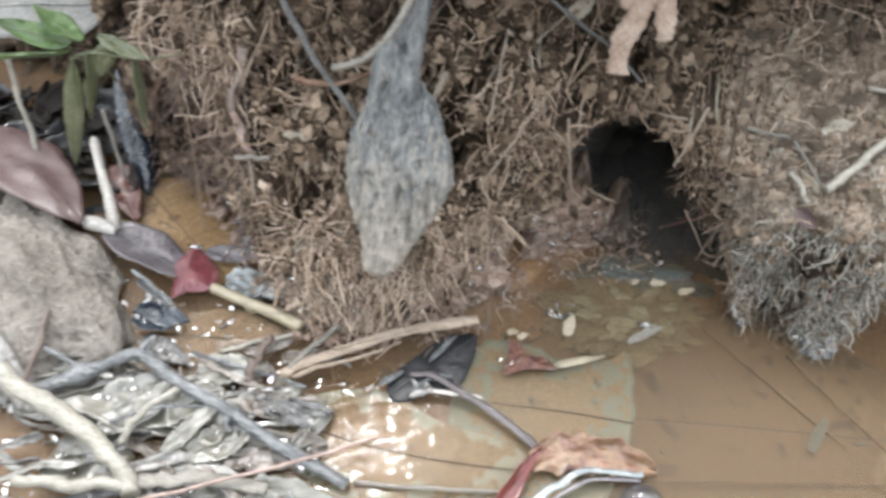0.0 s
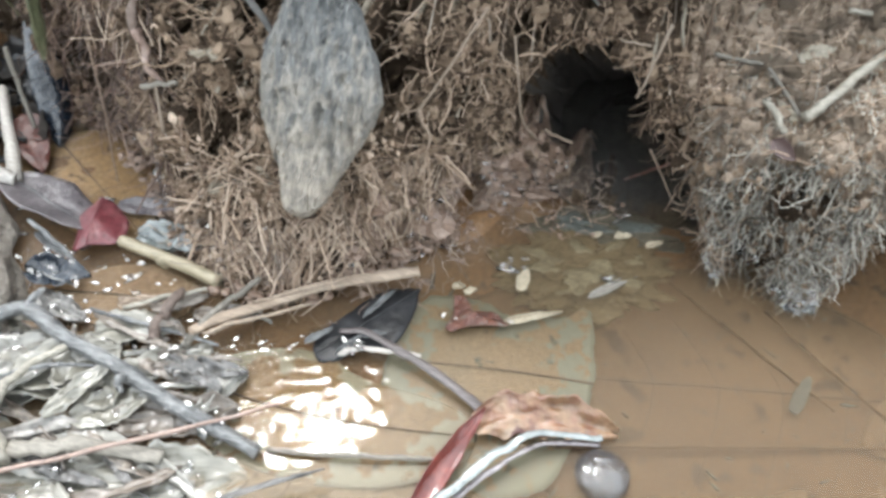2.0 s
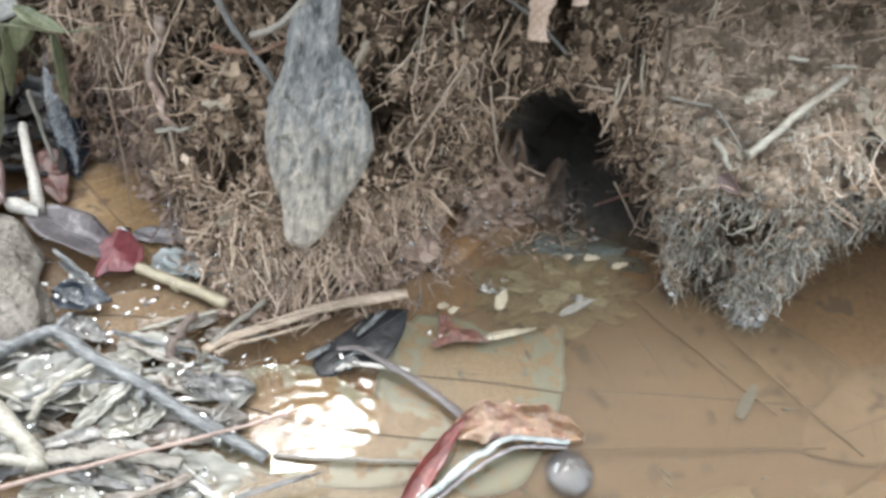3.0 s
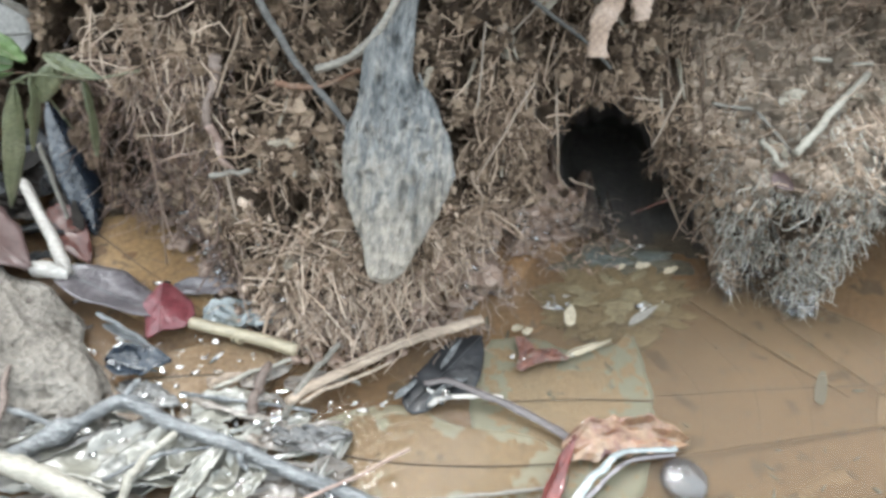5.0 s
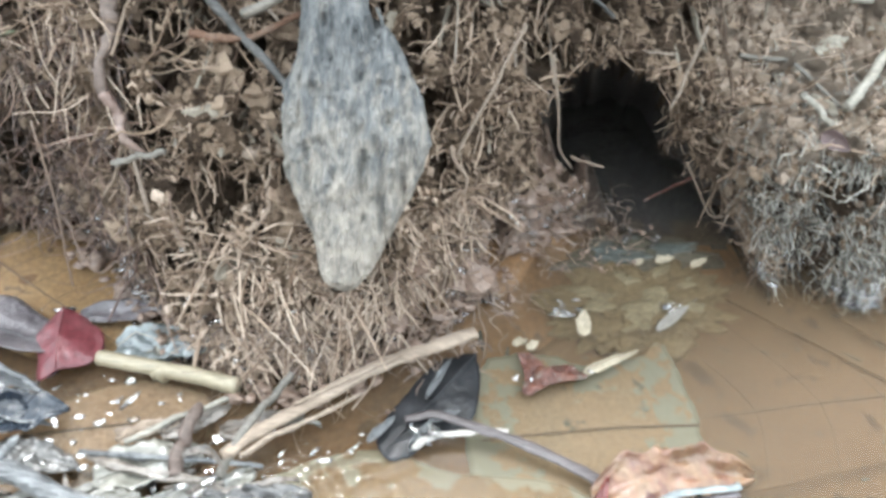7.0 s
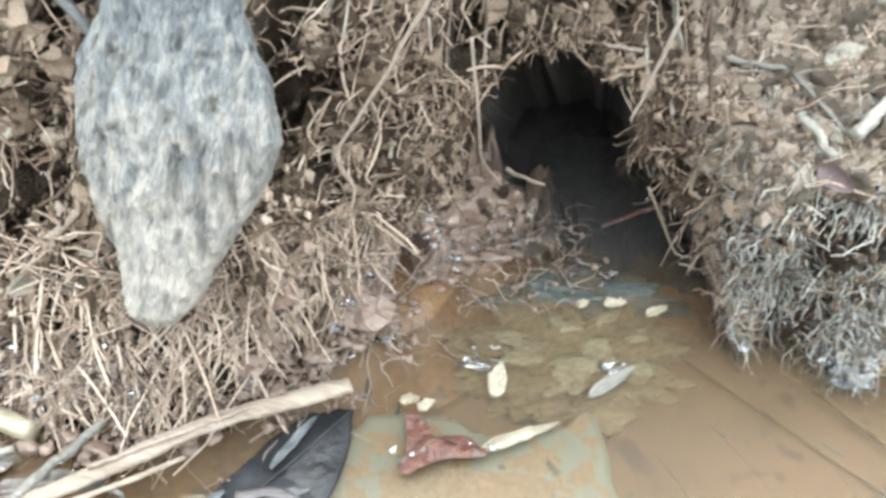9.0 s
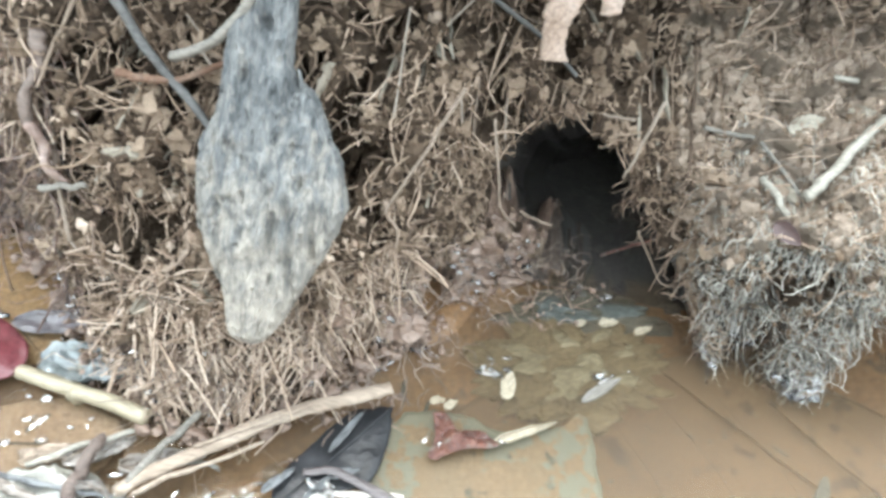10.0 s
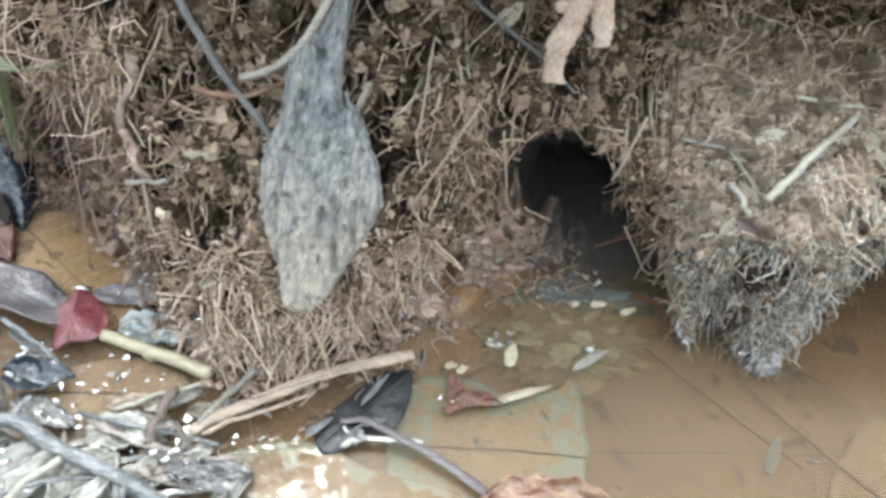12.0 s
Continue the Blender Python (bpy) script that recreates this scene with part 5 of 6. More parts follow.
twig("rootlet", [(-0.1119, 0.2780, 0.0953), (-0.1075, 0.2745, 0.0850), (-0.1025, 0.2730, 0.0753)], 0.0021, 0.0014, PINKTWIG, "pinkish brown root end on the bank", "root", seed=153, rough=0.25, flat=0.6, sides=11)
twig("rootlet", [(-0.1150, 0.2750, 0.0690), (-0.1040, 0.2725, 0.0735), (-0.0925, 0.2700, 0.0785)], 0.0013, 0.0011, GREYTWIG, "short pale grey stick on the bank", "root", seed=154, rough=0.2)
twig("rootlet", [(-0.149, 0.29, 0.075), (-0.147, 0.283, 0.05), (-0.149, 0.279, 0.022), (-0.151, 0.277, 0.002)], 0.0005, 0.0004, WETROOT, "thin wet rootlet trailing into the water", "root", seed=147)
for k, (x, z, s) in enumerate(((-0.058, 0.083, 0.0036), (-0.064, 0.077, 0.0033), (-0.053, 0.079, 0.003), (-0.066, 0.088, 0.003), (-0.013, 0.137, 0.0045), (-0.004, 0.132, 0.004), (0.003, 0.138, 0.0036), (-0.006, 0.142, 0.0032), (-0.09, 0.07, 0.003), (-0.051, 0.09, 0.0026), (0.013, 0.118, 0.003))):
    v, f = lump_mesh((s, s * 0.9, s * 0.8), 150 + k, 3, 0.2)
    ob = tagged(mesh_ob("earth_lump", v, f, CLAY), "rounded tan lump of earth on the bank", "earth lump", "earth lumps")
    ob.matrix_world = Matrix.Translation(on_face(x, z, s * 0.5))
for k, (x, z, ln, w, ang, rl) in enumerate(((-0.078, 0.076, 0.016, 0.009, 20, 80), (-0.083, 0.071, 0.012, 0.006, -50, 80), (0.024, 0.07, 0.013, 0.006, -50, 85), (0.003, 0.112, 0.018, 0.010, -20, 70), (0.03, 0.12, 0.014, 0.01, 40, 75),
                                            (0.055, 0.112, 0.016, 0.01, 10, 75), (-0.105, 0.12, 0.014, 0.007, 70, 80), (0.012, 0.038, 0.014, 0.005, -40, 80), (-0.055, 0.052, 0.011, 0.005, -45, 85), (0.165, 0.084, 0.016, 0.008, 15, 50),
                                            (0.19, 0.092, 0.02, 0.007, -10, 50), (0.14, 0.09, 0.014, 0.008, 30, 60), (0.215, 0.095, 0.02, 0.01, -25, 50), (0.12, 0.1, 0.014, 0.007, -60, 80))):
    a = radians(ang)
    p, q = on_face(x, z, 0.004), on_face(x + ln * math.cos(a), z + ln * math.sin(a), 0.004)
    leaf("leaf_flake", p, q, w, PALEFLAKE, "pale dead leaf flake caught on the bank", roll=rl, curl=50, wave=0.0008, ragged=0.2, seed=170 + k, group="leaf flakes", category="leaf scrap")

rng = np.random.default_rng(3)
for k in range(46):
    x, z = rng.uniform(-0.15, 0.24), rng.uniform(0.02, 0.14)
    if burrow(x, z) < 1.35 or (x > 0.13 and z < 0.07):
        continue
    a, ln = rng.uniform(0, 6.28), rng.uniform(0.006, 0.013)
    p, q = on_face(x, z, 0.006), on_face(x + ln * math.cos(a), z + ln * math.sin(a), 0.006)
    leaf("leaf_flake", p, q, ln * rng.uniform(0.4, 0.7), PALEFLAKE if k % 3 or x > 0.1 else BROWNLITTER, "pale dead leaf flake caught on the bank" if k % 3 or x > 0.1 else "brown dead leaf flake caught on the bank", roll=rng.uniform(50, 110), curl=rng.uniform(20, 90), wave=0.0008, ragged=0.3, seed=700 + k, nu=14, nv=7, group="leaf flakes", category="leaf scrap")

# ---- loose straws on the bank ----
rng = np.random.default_rng(5)
for k in range(55):
    x, z = rng.uniform(-0.17, 0.125), rng.uniform(0.03, 0.14)
    if burrow(x, z) < 1.35:
        continue
    a, ln = rng.uniform(0, math.pi), rng.uniform(0.012, 0.04)
    pts = [on_face(x + s * ln * math.cos(a), z + s * ln * math.sin(a), 0.005 + 0.003 * rng.uniform()) for s in (-0.5, 0.0, 0.5)]
    pts[1] = tuple(0.5 * np.add(pts[0], pts[2]) + np.array([0, -0.001, 0]))
    r = rng.uniform(0.0004, 0.0008)
    twig("straw", pts, r, r * 0.8, STRAW, "dry straw-coloured stem caught on the bank", "straw", "straws", seed=300 + k, sides=6, n=10)

# ---- wet leaf litter left of the pool ----
LAID = (
    (-0.170, 0.172, -0.095, 0.160, 0.034, 0.0045, CREAMLITTER), (-0.122, 0.160, -0.087, 0.182, 0.022, 0.006, CREAMLITTER), (-0.108, 0.179, -0.078, 0.158, 0.026, 0.004, CREAMLITTER), (-0.107, 0.190, -0.0735, 0.2015, 0.018, 0.004, CREAMLITTER),
    (-0.105, 0.205, -0.084, 0.2135, 0.009, 0.003, SPLINTER), (-0.0984, 0.1464, -0.0854, 0.1753, 0.009, 0.0095, CREAMLITTER), (-0.139, 0.1565, -0.114, 0.183, 0.022, 0.005, LITTER), (-0.132, 0.148, -0.110, 0.169, 0.016, 0.008, LITTER),
    (-0.107, 0.119, -0.050, 0.136, 0.032, 0.001, CREAMLITTER), (-0.063, 0.131, -0.017, 0.148, 0.028, 0.001, CREAMLITTER), (-0.075, 0.154, -0.031, 0.172, 0.020, 0.002, BROWNLITTER), (-0.067, 0.183, -0.034, 0.187, 0.010, 0.004, DARKLITTER),
    (-0.037, 0.190, -0.047, 0.161, 0.010, 0.004, LITTER), (-0.2185, 0.190, -0.173, 0.156, 0.012, 0.006, DARKLITTER), (-0.226, 0.182, -0.182, 0.148, 0.012, 0.004, LITTER), (-0.152, 0.144, -0.101, 0.171, 0.030, 0.002, LITTER), (-0.090, 0.150, -0.065, 0.167, 0.018, 0.005, CREAMLITTER),
    (-0.107, 0.132, -0.060, 0.146, 0.020, 0.003, LITTER), (-0.083, 0.186, -0.051, 0.180, 0.014, 0.003, BROWNLITTER), (-0.070, 0.209, -0.042, 0.218, 0.009, 0.003, BROWNLITTER), (-0.069, 0.184, -0.040, 0.1766, 0.010, 0.005, DARKLITTER), (-0.165, 0.1557, -0.134, 0.1555, 0.020, 0.004, CREAMLITTER),
    (-0.090, 0.207, -0.069, 0.220, 0.008, 0.003, BROWNLITTER), (-0.144, 0.201, -0.114, 0.193, 0.012, 0.002, DARKLITTER), (-0.15, 0.128, -0.112, 0.142, 0.026, 0.001, CREAMLITTER), (-0.19, 0.165, -0.155, 0.150, 0.026, 0.002, LITTER), (-0.085, 0.172, -0.055, 0.196, 0.015, 0.001, CREAMLITTER))
KIND = {LITTER: "pale wet dead leaf in the litter", CREAMLITTER: "cream and olive wet dead leaf in the litter", DARKLITTER: "dark wet dead leaf in the litter", BROWNLITTER: "brown wet dead leaf in the litter", SPLINTER: "tan dead leaf scrap in the litter"}
for k, (x, y, x1, y1, w, z, m) in enumerate(LAID):
    leaf("dead_leaf", (x, y, z), (x1, y1, z + 0.001 * (k % 3 - 1)), w, m, KIND[m], roll=(k * 37) % 21 - 10, curl=20 + (k * 53) % 60, wave=0.0016, ragged=0.14, ribs=0.0002, bend=0.03 * ((k * 29) % 3 - 1), tip=1.7 + 0.3 * (k % 4), seed=400 + k, nu=36, nv=17, group="leaf litter", rib=m, rib_r=0.0005)
rng = np.random.default_rng(11)
for k in range(120):
    x, y = rng.uniform(-0.215, -0.02), rng.uniform(0.085, 0.222)
    if y > 0.205 + 0.12 * (x + 0.06) or (x > -0.06 and 0.15 < y < 0.21) or y < 0.01 - 0.6 * x or math.hypot((x + 0.19) * 0.8, y - 0.213) < 0.035:
        continue
    a = rng.uniform(-0.45, 0.75) + (math.pi if rng.uniform() < 0.4 else 0)
    ln, w, z = rng.uniform(0.018, 0.05), rng.uniform(0.0025, 0.007), rng.uniform(0.0005, 0.007)
    m = (LITTER, CREAMLITTER, DARKLITTER, BROWNLITTER, BROWNLITTER)[int(rng.integers(0, 5))]
    leaf("dead_leaf", (x, y, z), (x + ln * math.cos(a), y + ln * math.sin(a), z + rng.uniform(-0.003, 0.003)), w, m, KIND[m].replace("leaf", "leaf strip", 1), roll=rng.uniform(-25, 25), curl=rng.uniform(30, 110), wave=0.0014, ragged=0.3,
         bend=rng.uniform(-0.05, 0.05), tip=rng.uniform(1.4, 3.0), arc=rng.uniform(-0.006, 0.006), seed=440 + k, nu=18, nv=7, group="leaf litter")
# Dark leaves fill the left hollow; its shade sits in their colour.
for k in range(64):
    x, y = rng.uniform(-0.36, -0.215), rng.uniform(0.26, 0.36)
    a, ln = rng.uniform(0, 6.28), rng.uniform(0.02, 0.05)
    leaf("dead_leaf", (x, y, 0.004), (x + ln * math.cos(a), y + ln * math.sin(a), 0.008), rng.uniform(0.012, 0.024), (SHADELEAF, SHADELEAF, BLACKLEAF)[k % 3], "near-black dead leaf filling the shaded hollow", roll=rng.uniform(-35, 35), curl=60, wave=0.0015, ragged=0.12, seed=600 + k, nu=16, nv=9, group="leaf litter")

# ---- crumbs of soil and fine roots, too many to count ----
rng = np.random.default_rng(21)


def crumbs(name, n, xr, zr, size, material, label, seed, proud=0.0, sub=1):
    base, f = lump_mesh((1, 1, 1), seed, sub, 0.5, 2.2)
    f = np.array(f)
    x, z = rng.uniform(*xr, n), rng.uniform(*zr, n)
    keep = (burrow(x, z) > 1.03) & (crevice(x, z) < 0.5)
    if material == CRUMB:
        keep &= ~((x > 0.12) & (z > 0.055) & (z < 0.108)) | (rng.uniform(0, 1, n) < 0.12)
        keep &= ~muddy(x, z) | (rng.uniform(0, 1, n) < 0.25)
    if material == CLAY:
        keep &= clayey(x + 0.008, z) | (rng.uniform(0, 1, n) < 0.1)
    x, z = x[keep], z[keep]
    n = len(x)
    y = face_y(x, z) - proud * size
    s = size * rng.lognormal(0, 0.38, n)
    jit = 1 + 0.3 * rng.uniform(-1, 1, (n, len(base)))
    sc = s[:, None] * rng.uniform(0.6, 1.2, (n, 3))
    v = base[None] * jit[..., None] * sc[:, None] + np.stack([x, y - 0.15 * s, z], 1)[:, None]
    faces = (f[None] + (np.arange(n) * len(base))[:, None, None]).reshape(-1, 3)
    return tagged(mesh_ob(name, v.reshape(-1, 3), faces, material, smooth=False), label, "soil", kind="stuff")


crumbs("soil_crumbs", 14000, (-0.2, 0.26), (0.0, 0.17), 0.0009, CRUMB, "loose brown soil crumbs on the bank", 1)
crumbs("soil_clumps", 4600, (-0.2, 0.14), (0.02, 0.17), 0.0018, CRUMB, "knobbly brown clumps of soil on the bank", 3, 0.7, sub=2)
crumbs("root_clumps", 1500, (-0.1, 0.015), (0.0, 0.065), 0.0012, PALEROOT, "matted pale clumps of roots at the bank foot", 5, 0.5)
crumbs("mud_lumps", 170, (-0.015, 0.09), (0.0, 0.034), 0.0022, WETMUD, "glistening wet mud lumps below the burrow", 4, 0.1, sub=2)
crumbs("clay_crumbs", 4300, (0.118, 0.27), (0.05, 0.115), 0.0015, CLAY, "tan clay crumbs on the soil shelf", 2, 0.3)


def strands(n, xr, zr, length, radius, down, out, wander, lift, K=8, stray=0.0, keep_burrow=1.02, floor=-0.004, clump=0.0, starts=None, heading=-np.pi / 2, fringe=False):
    """Rootlets that start in the bank face and run over it: down and out give their drift, wander their crooks."""
    x, z = (rng.uniform(*xr, n), rng.uniform(*zr, n)) if starts is None else starts
    ok = (burrow(x, z) > keep_burrow) & ((crevice(x, z) < 0.4) | (rng.uniform(0, 1, len(x)) < 0.1)) & (~muddy(x, z) | (rng.uniform(0, 1, len(x)) < 0.15))
    x, z = x[ok], z[ok]
    n = len(x)
    ln = length * rng.lognormal(-0.1, 0.4, n)
    a = rng.normal(heading, stray, n) if down else rng.uniform(0, 2 * np.pi, n)
    step = ln / (K - 1)
    P = np.zeros((n, K, 3))
    px, pz = x.copy(), z.copy()
    off = np.full(n, -0.0005)
    grow = out * rng.uniform(0.1, 1.0, n) * step
    bank_y = face_y(px, pz, False)
    free = rng.uniform(0, 1, n) < 0.5
    py = bank_y.copy()
    for k in range(K):
        fy = face_y(px, pz, False)
        y = np.where(free, np.minimum(py, fy + 0.002), fy) - off - lift * rng.uniform(0, 1, n) * (k > 0)
        P[:, k] = np.stack([px, y, pz], 1)
        py = np.where(free, P[:, k, 1] + off, fy)
        a = a + rng.normal(0, wander, n) * np.where(rng.uniform(0, 1, n) < 0.3, 2.1, 0.45)
        px = px + step * np.cos(a)
        if clump:
            home = clump * (np.round(x / clump + 0.6 * vnoise(z * 60, x * 20, 0, 77)))
            px = px + (home - px) * 0.16
        pz = np.maximum(pz + step * np.sin(a), floor)
        off = off + grow
    ok = (burrow(P[:, :, 0], P[:, :, 2]).min(1) > 0.92) | (rng.uniform(0, 1, n) < 0.05) | fringe
    P, n = P[ok], int(ok.sum())
    r = radius * rng.lognormal(0, 0.35, n)[:, None] * np.linspace(1.0, 0.55, K)[None] * rng.uniform(0.7, 1.35, (n, K))
    return P, r


def rim(n, r0, r1):
    """Starting places round the burrow's mouth."""
    x, z = rng.uniform(0.035, 0.15, 12 * n), rng.uniform(0.004, 0.1, 12 * n)
    r = burrow(x, z)
    ok = (r > r0) & (r < r1)
    return x[ok][:n], z[ok][:n]


def root_stuff(name, groups, material, label, sides=4):
    vs, fs, o = [], [], 0
    for P, r in groups:
        v, f = tubes(P, r, sides)
        vs.append(v)
        fs.append(f + o)
        o += len(v)
    return tagged(mesh_ob(name, np.concatenate(vs), np.concatenate(fs), material), label, "roots", kind="stuff")


def beads(name, groups, share, size, material, label):
    """Crumbs of soil that cling to the rootlets."""
    base, f = lump_mesh((1, 1, 1), 23, 1, 0.4, 2.0)
    f = np.array(f)
    p = np.concatenate([P[:, 1:].reshape(-1, 3) for P, r in groups])
    p = p[rng.uniform(0, 1, len(p)) < share]
    n = len(p)
    sc = size * rng.lognormal(0, 0.45, n)[:, None] * rng.uniform(0.7, 1.3, (n, 3))
    v = base[None] * (1 + 0.3 * rng.uniform(-1, 1, (n, len(base), 1))) * sc[:, None] + p[:, None]
    return tagged(mesh_ob(name, v.reshape(-1, 3), (f[None] + (np.arange(n) * len(base))[:, None, None]).reshape(-1, 3), material), label, "soil", kind="stuff")


fine = [
    strands(1700, (-0.14, 0.26), (0.0, 0.19), 0.012, 0.00026, False, 0.4, 0.42, 0.0015, K=8),
    strands(1100, (-0.13, 0.14), (0.01, 0.17), 0.009, 0.00038, False, 0.6, 0.42, 0.0012, K=7),
    strands(1500, (-0.13, 0.06), (0.03, 0.15), 0.015, 0.00034, True, 0.4, 0.45, 0.0015, stray=0.9, K=8),
    strands(420, (0.1, 0.26), (0.1, 0.15), 0.013, 0.0003, False, 0.5, 0.42, 0.0015, K=8),
    strands(1100, (0.03, 0.15), (0.01, 0.115), 0.011, 0.00026, False, 0.5, 0.42, 0.0014, K=8, keep_burrow=1.0),
    strands(0, None, None, 0.007, 0.00026, True, 0.5, 0.5, 0.0015, stray=1.2, keep_burrow=0.95, floor=0.0, starts=rim(1300, 1.0, 1.4)),
]
edge_z = rng.uniform(0.004, 0.066, 330)
fine.append(strands(0, None, None, 0.012, 0.00024, True, 0.5, 0.5, 0.0012, stray=0.7, heading=-1.9, keep_burrow=0.7, floor=-0.002, fringe=True, starts=(np.interp(edge_z, MOUTH_Z, MOUTH_RIGHT) + rng.uniform(0.0005, 0.005, 330), edge_z)))
root_stuff("fine_roots", fine, ROOT, "tangle of fine brown rootlets on the bank")
beads("clinging_soil", fine[:5], 0.16, 0.0007, CRUMB, "crumbs of brown soil clinging to rootlets")
root_stuff("foot_roots", [
    strands(1500, (-0.085, 0.02), (0.002, 0.05), 0.012, 0.00034, True, 0.9, 0.2, 0.001, stray=1.4, K=6),
    strands(420, (-0.09, 0.015), (0.006, 0.055), 0.015, 0.00048, True, 0.8, 0.25, 0.0012, stray=1.3, K=6),
    strands(700, (-0.11, 0.04), (0.03, 0.1), 0.010, 0.00033, True, 0.6, 0.4, 0.0012, stray=1.5, K=7),
    strands(420, (-0.175, -0.12), (0.09, 0.135), 0.018, 0.0003, True, 0.5, 0.3, 0.001, stray=0.8, K=6),
], PALEROOT, "straw-coloured brush of roots at the bank foot")
root_stuff("shelf_fibres", [
    strands(620, (0.12, 0.27), (0.06, 0.125), 0.014, 0.0003, True, 0.3, 0.35, 0.0012, stray=0.55, heading=0.55),
    strands(330, (0.12, 0.27), (0.065, 0.15), 0.016, 0.00036, True, 0.3, 0.3, 0.0012, stray=0.5, heading=-0.15),
], PALEROOT, "pale dry fibres in the tan soil shelf")
beard = [
    strands(2700, (0.131, 0.25), (0.004, 0.08), 0.0105, 0.00023, True, 0.25, 0.45, 0.002, stray=0.9, clump=0.008, K=7),
    strands(1500, (0.140, 0.225), (0.0, 0.04), 0.010, 0.00021, True, 0.3, 0.45, 0.002, stray=0.9, clump=0.007, K=7),
    strands(1300, (0.131, 0.25), (0.006, 0.085), 0.010, 0.00026, False, 0.6, 0.45, 0.002),
    strands(60, (0.142, 0.23), (0.02, 0.07), 0.016, 0.0003, True, 0.3, 0.4, 0.002, stray=0.6, clump=0.01),
]
root_stuff("hanging_roots", beard, BEARD, "grey-brown beard of roots hanging into the water")
beads("beard_soil", beard[:3], 0.05, 0.0008, CLOD, "crumbs of wet silt caught in the root beard")
root_stuff("curtain_roots", [strands(1500, (-0.19, -0.105), (0.006, 0.12), 0.022, 0.00026, True, 0.25, 0.4, 0.002, stray=0.45)], CURTAIN, "dark red-brown wet curtain of rootlets")
root_stuff("wet_roots", [
    strands(1100, (-0.08, 0.06), (0.0, 0.028), 0.011, 0.00026, False, 0.5, 0.45, 0.002),
    strands(550, (0.0, 0.085), (0.002, 0.045), 0.010, 0.00024, True, 0.3, 0.4, 0.0015, stray=0.9),
], WETROOT, "wet brown rootlets above the water")

# ---- the larger roots and clods of the bank, one by one ----
P, R = strands(300, (-0.16, 0.25), (0.02, 0.17), 0.019, 0.0007, True, 0.35, 0.4, 0.002, K=9, stray=1.2, keep_burrow=1.2)
for p, r in zip(P, R):
    if (burrow(p[:, 0], p[:, 2]) < 1.1).any() or (p[:, 2].min() < 0.03 and (p[:, 0].min() < -0.12 or p[:, 0].max() > 0.19)) or (p[:, 0].max() > 0.13 and np.ptp(p[:, 2]) > 0.014):
        continue
    v, f = tubes(p[None], r[None], 6)
    mesh_ob("root", v, f, BIGROOT, bank)
clod_meshes = []
for k in range(8):
    v, f = lump_mesh((1, 0.8, 0.7), 900 + k, 2, 0.9, 2.6)
    o = mesh_ob("clod", v, f, CLOD, bank, smooth=False)
    o.matrix_basis = Matrix.Translation(on_face(-0.09 + 0.012 * k, 0.06, 0.001)) @ Matrix.Diagonal((0.003, 0.003, 0.003, 1))
    clod_meshes.append(o.data)
clay_meshes = []
for k in range(6):
    v, f = lump_mesh((1.1, 0.8, 0.7), 950 + k, 3, 0.7, 3.2)
    o = mesh_ob("clod", v, f, CLAYCLOD, bank, smooth=False)
    o.matrix_basis = Matrix.Translation(on_face(0.15 + 0.013 * k, 0.075, 0.001)) @ Matrix.Diagonal((0.004, 0.004, 0.004, 1))
    clay_meshes.append(o.data)
for k in range(420):
    x, z = (rng.uniform(-0.125, 0.05), rng.uniform(0.02, 0.15)) if k % 3 else (rng.uniform(0.118, 0.25), rng.uniform(0.060, 0.112))
    if burrow(x, z) < 1.25 or (k % 3 == 0 and not clayey(x + 0.008, z)):
        continue
    o = new("clod", clod_meshes[k % 8] if k % 3 else clay_meshes[k % 6])
    o.parent = bank
    s = float(np.clip((0.0021 if k % 3 else 0.0031) * rng.lognormal(0, 0.35), 0.001, 0.0075))
    o.matrix_basis = Matrix.Translation(on_face(x, z, s * 0.35)) @ Euler(rng.uniform(0, 6.28, 3)).to_matrix().to_4x4() @ Matrix.Diagonal((s, s, s, 1))

# ---- glistening mud along the waterline ----
base, f = lump_mesh((1, 1, 1), 7, 2, 0.3)
f = np.array(f)
n = 480
x = np.concatenate([rng.uniform(-0.17, 0.07, 330), rng.uniform(0.0, 0.07, 150)])
p = np.stack([x, station(FOOT, x) - rng.uniform(-0.004, 0.016, n) * np.where(x > 0.1, 0.5, 1.0), np.abs(rng.normal(0, 0.003, n))], 1)
s = 0.0012 * rng.lognormal(0, 0.45, n)
shape = np.stack([rng.uniform(0.9, 1.8, n), np.ones(n), rng.uniform(0.3, 0.6, n)], 1)
v = base[None] * shape[:, None] * (1 + 0.25 * rng.uniform(-1, 1, (n, len(base), 1))) * s[:, None, None] + p[:, None]
tagged(mesh_ob("mud_crumbs", v.reshape(-1, 3), (f[None] + (np.arange(n) * len(base))[:, None, None]).reshape(-1, 3), WETMUD), "glistening wet mud crumbs along the waterline", "mud", kind="stuff")

# ---- drowned rootlets and crumbs on the silt slope below the burrow ----
n, K = 240, 7
x, y = rng.uniform(-0.01, 0.095, n), rng.uniform(0.0, 1.0, n) ** 1.4
y = station(FOOT, x) + 0.004 - 0.05 * y
a, P = rng.uniform(0, 6.28, n), np.zeros((n, K, 3))
step = 0.011 * rng.lognormal(0, 0.4, n) / (K - 1)
lift = np.where(rng.uniform(0, 1, n) < 0.4, 0.0025, 0.0) * rng.uniform(0.3, 1, n)
for j in range(K):
    P[:, j] = np.stack([x, y, 0.0006 + 0.09 * np.clip(y - station(FOOT, x) + 0.03, -0.02, 0.04) + lift * np.sin(np.pi * j / (K - 1))], 1)
    a = a + rng.normal(0, 0.5, n)
    x, y = x + step * np.cos(a), y + step * np.sin(a)
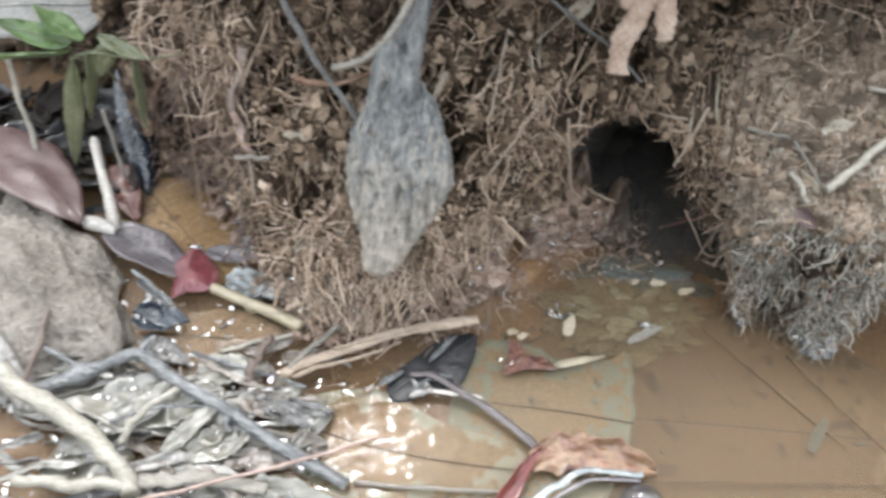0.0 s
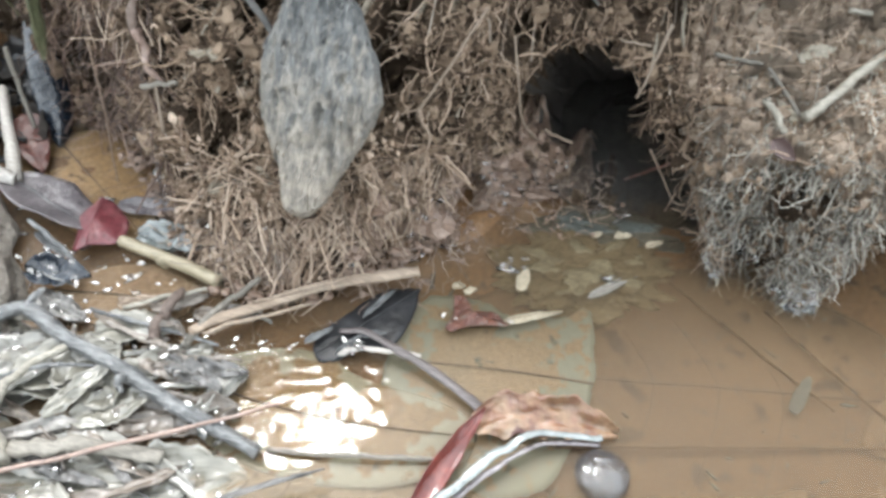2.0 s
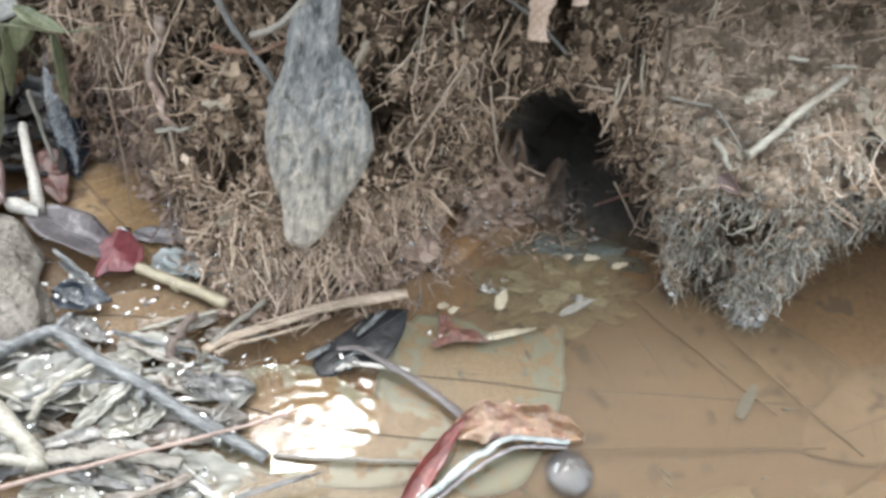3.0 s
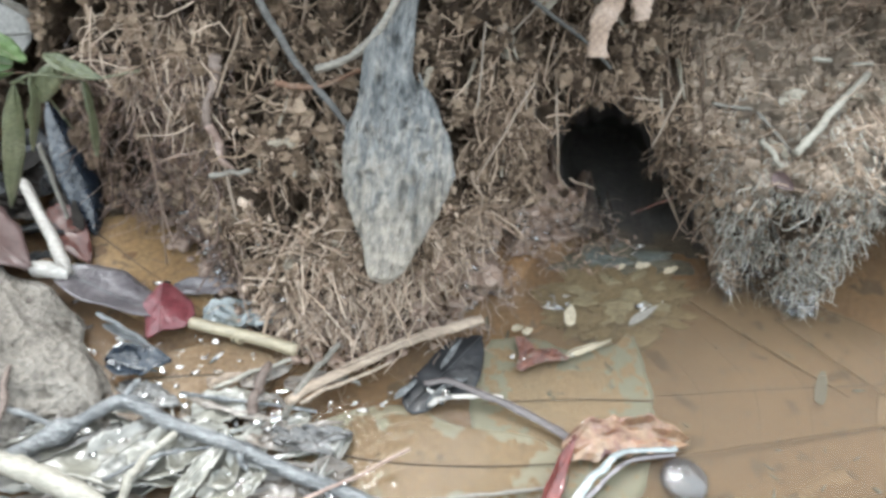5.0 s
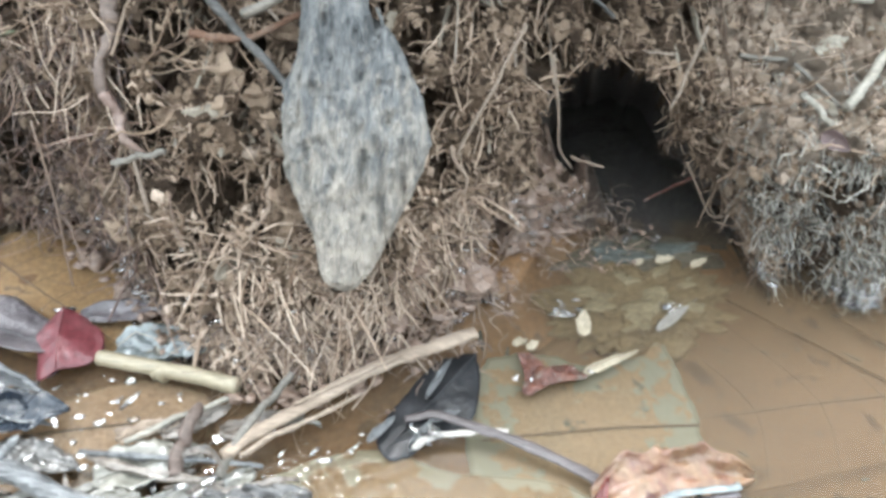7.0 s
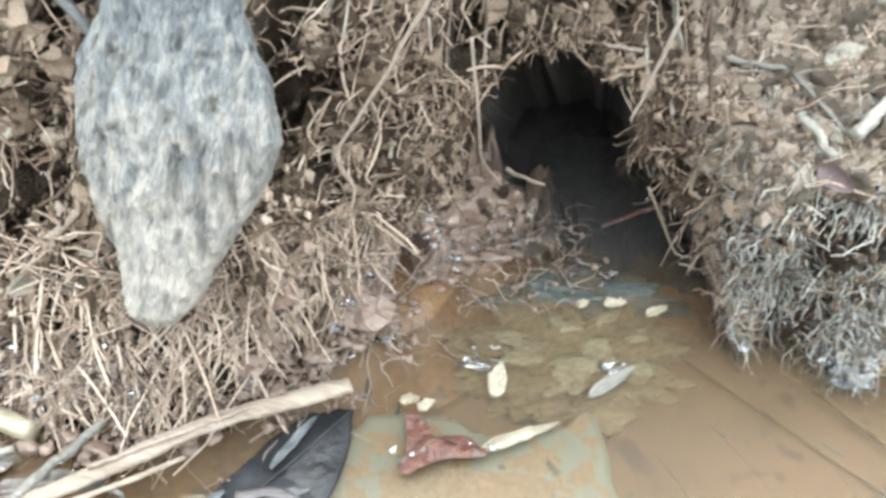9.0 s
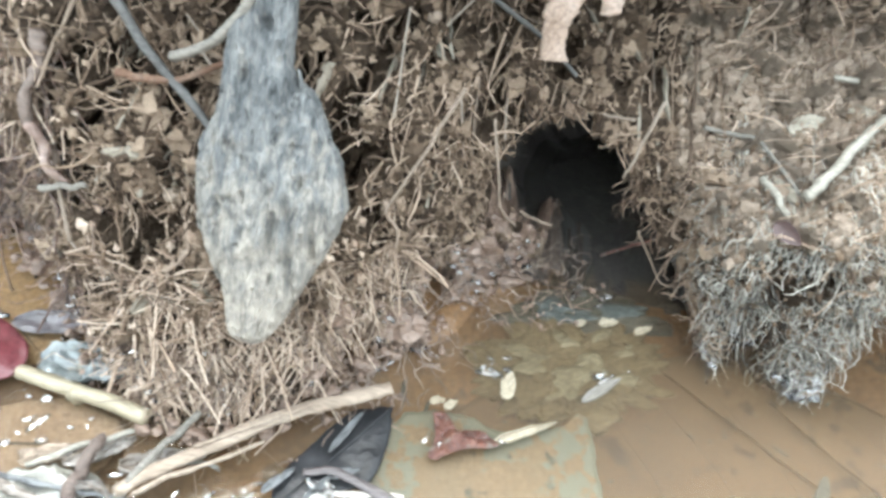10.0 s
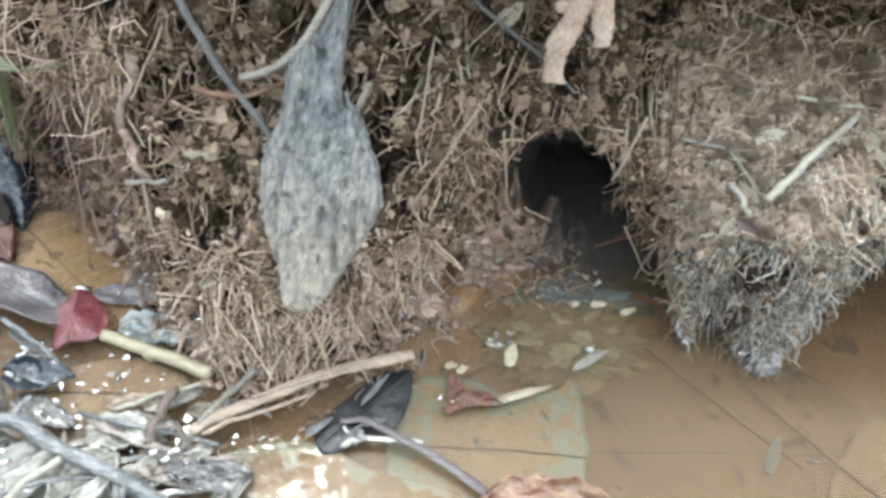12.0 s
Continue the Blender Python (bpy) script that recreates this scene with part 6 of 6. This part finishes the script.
silt_roots = [(P, 0.00028 * rng.lognormal(0, 0.35, n)[:, None] * np.linspace(1, 0.5, K)[None])]
root_stuff("silt_roots", silt_roots, WETROOT, "dark wet rootlets lying on the silt slope")
beads("silt_crumbs", silt_roots, 0.1, 0.0008, WETMUD, "wet crumbs of mud on the silt slope")

# ---- dark flecks of debris on the stream bed ----
base, f = lump_mesh((1, 1, 1), 9, 1, 0.4)
f = np.array(f)
n = 190
p = np.stack([rng.uniform(0.0, 0.3, n), rng.uniform(0.13, 0.3, n), rng.uniform(-0.0066, -0.0055, n)], 1)
s = 0.0006 * rng.lognormal(0, 0.5, n)
shape = np.stack([rng.uniform(1.0, 5.0, n), rng.uniform(0.4, 1.0, n), np.full(n, 0.18)], 1)
v = base[None] * shape[:, None] * s[:, None, None]
a = rng.uniform(0, 3.1, n)[:, None]
v = np.stack([v[..., 0] * np.cos(a) - v[..., 1] * np.sin(a), v[..., 0] * np.sin(a) + v[..., 1] * np.cos(a), v[..., 2]], -1) + p[:, None]
tagged(mesh_ob("debris_flecks", v.reshape(-1, 3), (f[None] + (np.arange(n) * len(base))[:, None, None]).reshape(-1, 3), SLATE), "dark flecks of debris on the stream bed", "debris", kind="stuff")

# ---- clear drops added so that root tips, litter and water glint ----
base, f = lump_mesh((1, 1, 1), 1, 2, 0.0)
f = np.array(f)
SHORE = ((0.1475, 0.166, 110), (0.185, 0.198, 80), (0.146, 0.225, 70), (-0.085, 0.06, 170), (0.0, 0.085, 130), (-0.175, -0.115, 120), (-0.125, -0.04, 110))
GLINT_POOLS = ((0.06, 0.281, 12), (0.106, 0.329, 10), (0.107, 0.284, 9), (0.0235, 0.282, 14), (0.0065, 0.2715, 12))
x = np.concatenate([rng.uniform(x0, x1, k) for x0, x1, k in SHORE])
z = np.abs(rng.normal(0.0, np.where(x > 0.14, 0.005, 0.014))) + 0.0008
clear = burrow(x, z) > 1.05
x, z = x[clear], z[clear]
p = [np.stack([x, face_y(x, z) - rng.uniform(0.002, 0.007, len(x)), z], 1)]
s, flat, long = [np.where(x > 0.14, 1.4, 1.0) * rng.uniform(0.0004, 0.0012, len(x))], [np.full(len(x), 0.6)], [rng.uniform(1.0, 2.0, len(x))]
shore = len(x)
GLINT_SPOTS = ((0.037, 0.238, 3), (0.0465, 0.242, 2), (0.0610, 0.2435, 3), (0.0055, 0.212, 8), (-0.150, 0.222, 12))
# glint drops on the litter, on the water beside it, and at chosen spots
x, y = rng.uniform(-0.21, -0.02, 260), rng.uniform(0.1, 0.222, 260)
p.append(np.stack([x, np.maximum(y, 0.02 - 0.6 * x), rng.uniform(0.001, 0.008, 260)], 1))
p.append(np.stack([rng.uniform(-0.19, -0.08, 34), rng.uniform(0.21, 0.268, 34), rng.uniform(0.0, 0.002, 34)], 1))
for x0, y0, k in GLINT_POOLS:
    p.append(np.stack([rng.normal(x0, 0.005, k), rng.normal(y0, 0.0025, k), rng.uniform(0.0, 0.001, k)], 1))
for x0, y0, k in GLINT_SPOTS:
    p.append(np.stack([rng.normal(x0, 0.003, k), rng.normal(y0, 0.0015, k), rng.uniform(0.0035, 0.006, k)], 1))
p = np.concatenate(p)
n = len(p)
s.append(0.00065 * rng.lognormal(0, 0.5, n - shore))
flat.append(np.full(n - shore, 0.35))
long.append(rng.uniform(1.0, 3.5, n - shore))
s, flat, long = np.minimum(np.concatenate(s), 0.0016), np.concatenate(flat), np.concatenate(long)
shape = np.stack([long, np.ones(n), flat], 1)
v = (base[None] * shape[:, None] + 0.26 * rng.uniform(-1, 1, (n, len(base), 3)) * shape[:, None]) * s[:, None, None]
a = np.where(np.arange(n) < shore, 0.0, rng.uniform(-0.9, 1.2, n))[:, None]
v = np.stack([v[..., 0] * np.cos(a) - v[..., 1] * np.sin(a), v[..., 0] * np.sin(a) + v[..., 1] * np.cos(a), v[..., 2]], -1) + p[:, None]
tagged(mesh_ob("water_drops", v.reshape(-1, 3), (f[None] + (np.arange(n) * len(base))[:, None, None]).reshape(-1, 3), GLINTFILM), "small clear drops added as glints on roots, litter and water", "drops", kind="stuff")
